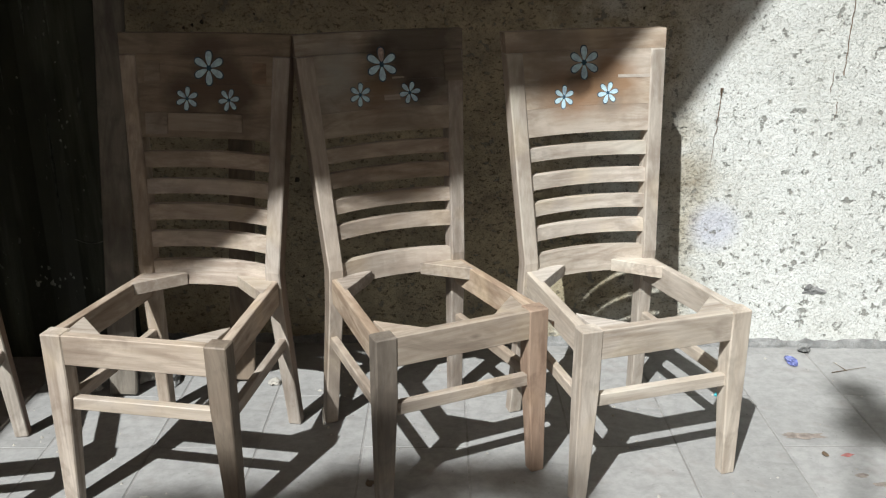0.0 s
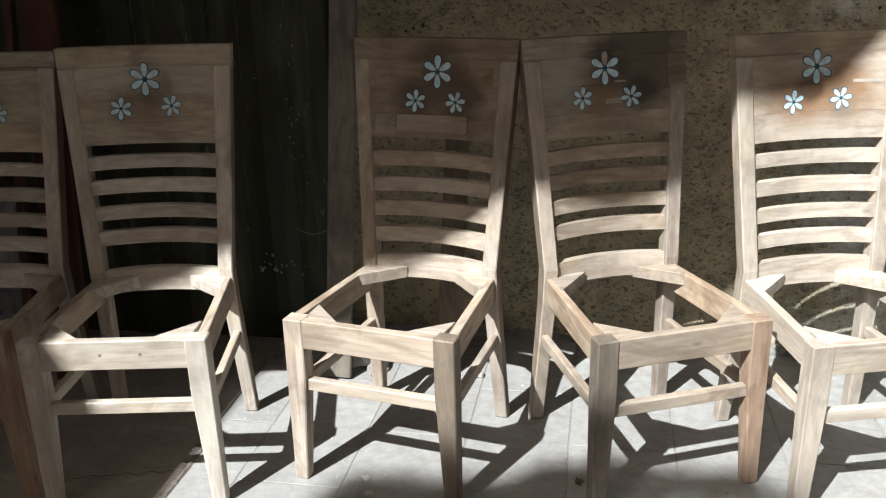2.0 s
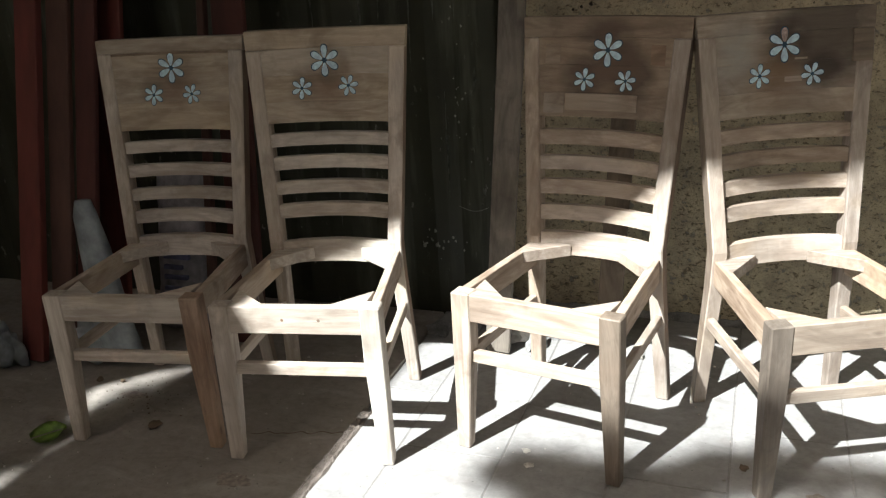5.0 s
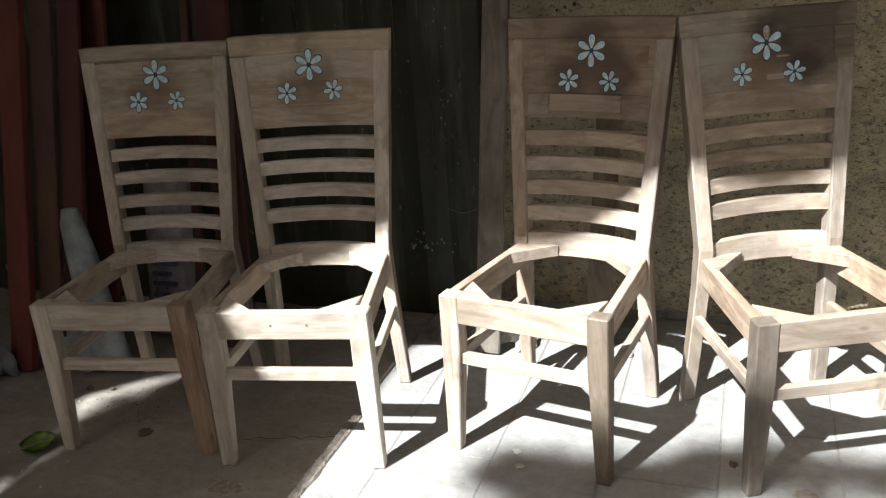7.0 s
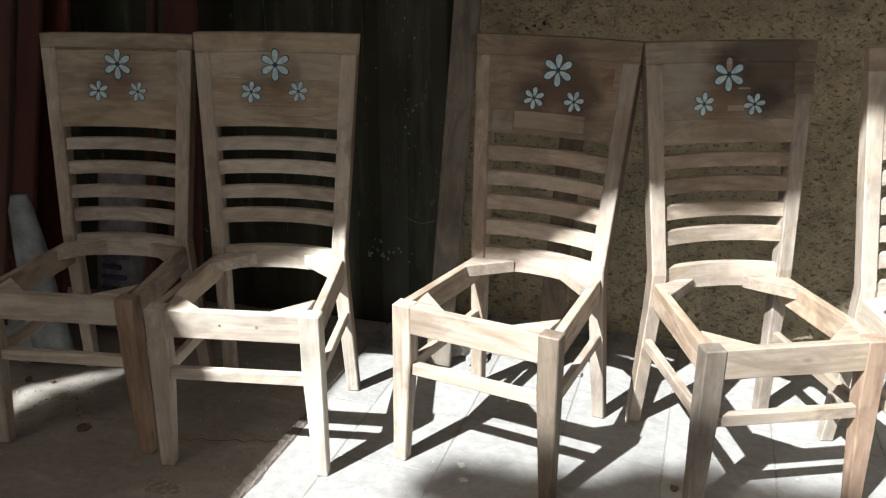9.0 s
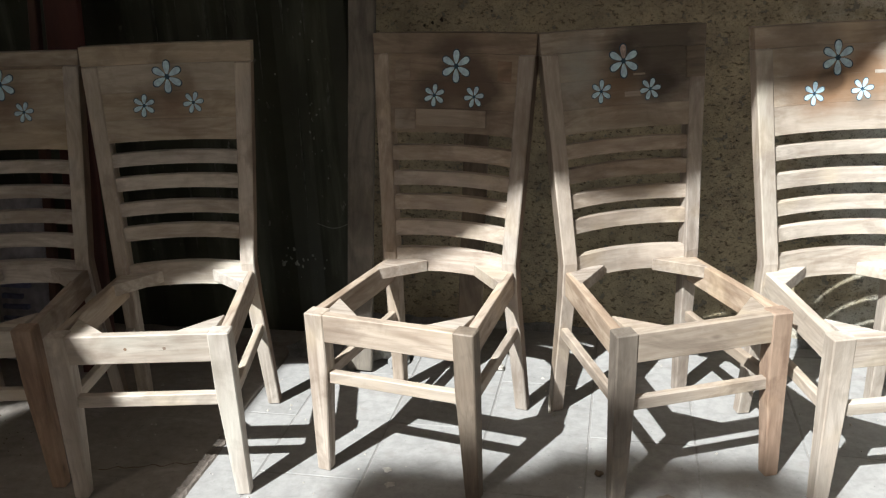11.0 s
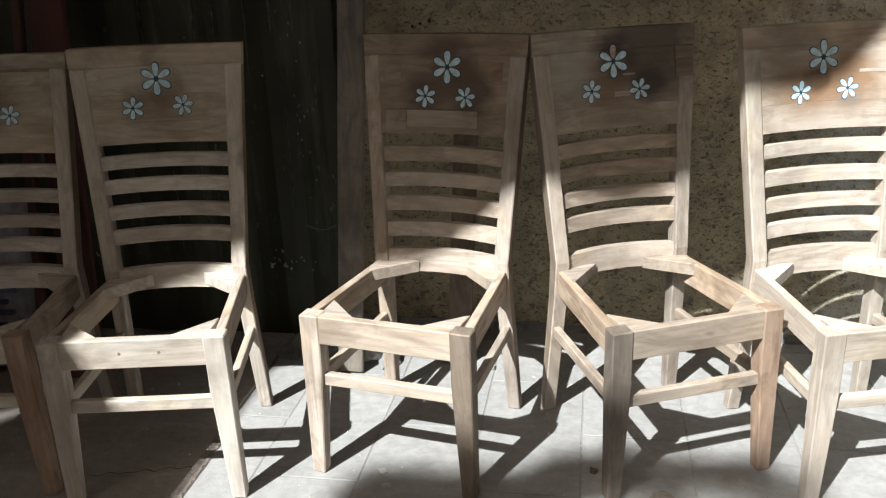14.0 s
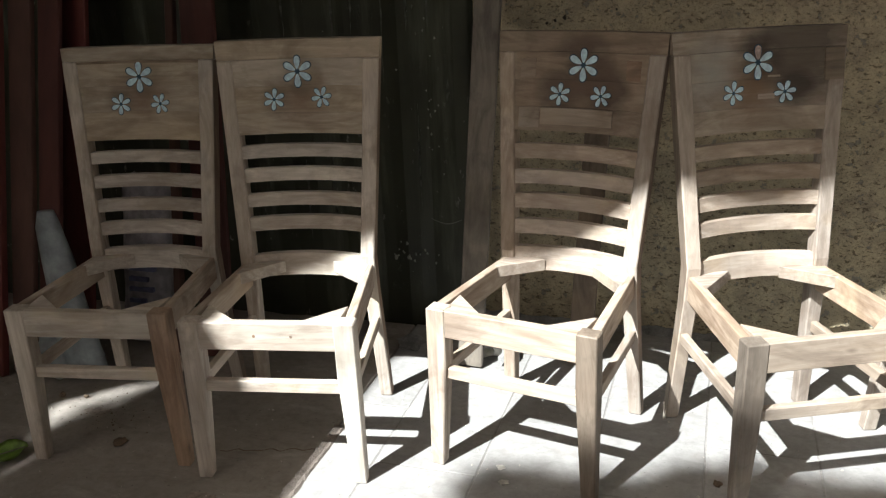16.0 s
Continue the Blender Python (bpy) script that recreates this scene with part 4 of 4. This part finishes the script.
# ---- paving ----
paving = empty("pavement")
tagged(paving, "grey dusty paving slabs with dirty joints", "pavement", kind="structure")
SLAB_W, SLAB_L = 0.2825, 0.565
shared = {}
for i in range(-4, 9):
    x0 = -1.3475 + SLAB_W * (i + 4)
    wide = SLAB_W
    if i == -4:
        x0, wide = -1.230, SLAB_W - 0.1175
    for j in range(0, 6):
        y0 = 0.345 - 0.0 + SLAB_L * (j - (0.5 if i % 2 else 0.0))
        y1 = min(y0 + SLAB_L, 2.95)
        length = round(y1 - y0, 3)
        if length < 0.05:
            continue
        if (length, wide) not in shared:
            bm = block(0.002, wide - 0.002, 0.002, length - 0.002, -0.04, 0.0, 0.002)
            me = bpy.data.meshes.new("slab")
            bm.to_mesh(me)
            bm.free()
            me.materials.append(SLAB)
            shared[(length, wide)] = me
        slab = new("slab", shared[(length, wide)])
        slab.location = (x0, y0, random.uniform(-0.0012, 0.0))
        slab.parent = paving
screed = part("screed", block(-4.2, -1.238, -1.0, 2.6, -0.05, -0.002, 0.003), SCREED, paving, "smooth dusty grey screed")
screed = part("screed", block(-4.2, 2.45, -6.0, -0.25, -0.05, -0.004, 0.003), SCREED, paving, "smooth dusty grey screed")
bed = part("joint_bed", block(-1.232, 2.4, -0.3, 2.9, -0.06, -0.0025, 0), JOINT, paving, "dirty mortar joints")


def patch_on_floor(name, cx, cy, rx, ry, material, label, seed, z=0.0004):
    """A skin of dirt with a ragged outline."""
    bm = bmesh.new()
    rim = []
    for k in range(36):
        a = 2 * math.pi * k / 36
        r = 1 + 0.45 * noise.noise(Vector((math.cos(a) * 1.8 + seed, math.sin(a) * 1.8, 0))) + 0.25 * noise.noise(Vector((math.cos(a) * 6, math.sin(a) * 6 + seed, 0)))
        rim.append(bm.verts.new((cx + rx * r * math.cos(a), cy + ry * r * math.sin(a), z)))
    top = bm.verts.new((cx, cy, z + 0.0008))
    for k in range(36):
        bm.faces.new((rim[k], rim[(k + 1) % 36], top))
    part(name, bm, material, paving, label)


patch_on_floor("dirt_patch", 0.985, 2.090, 0.055, 0.016, DUST, "brown dirt patch", 1.0)
patch_on_floor("dirt_patch", -1.424, 1.490, 0.045, 0.030, DUST, "dark dirt ring", 2.0)
patch_on_floor("dirt_patch", 1.06, 1.90, 0.020, 0.010, DUST, "brown dirt spot", 3.0)
patch_on_floor("dirt_patch", 1.10, 1.86, 0.026, 0.010, DUST, "brown dirt spot", 4.0)
patch_on_floor("dirt_patch", -1.98, 1.80, 0.040, 0.022, DUST, "brown dirt patch", 5.0)
patch_on_floor("dirt_patch", -0.02, 1.78, 0.030, 0.030, DUST, "brown dirt patch", 6.0)
# a crack across the screed
bm = bmesh.new()
last = None
for i in range(30):
    u = i / 29
    x, y = -1.50 + 0.27 * u, 1.70 + 0.075 * u + 0.012 * noise.noise(Vector((u * 9, 0, 4)))
    w = 0.0022 * (0.5 + abs(noise.noise(Vector((u * 14, 2, 0))))) + 0.0006
    pair = [bm.verts.new((x, y - w, -0.0012)), bm.verts.new((x, y + w, -0.0012))]
    if last:
        bm.faces.new((last[0], pair[0], pair[1], last[1]))
    last = pair
part("crack", bm, TWIG, paving, "dark hairline crack")
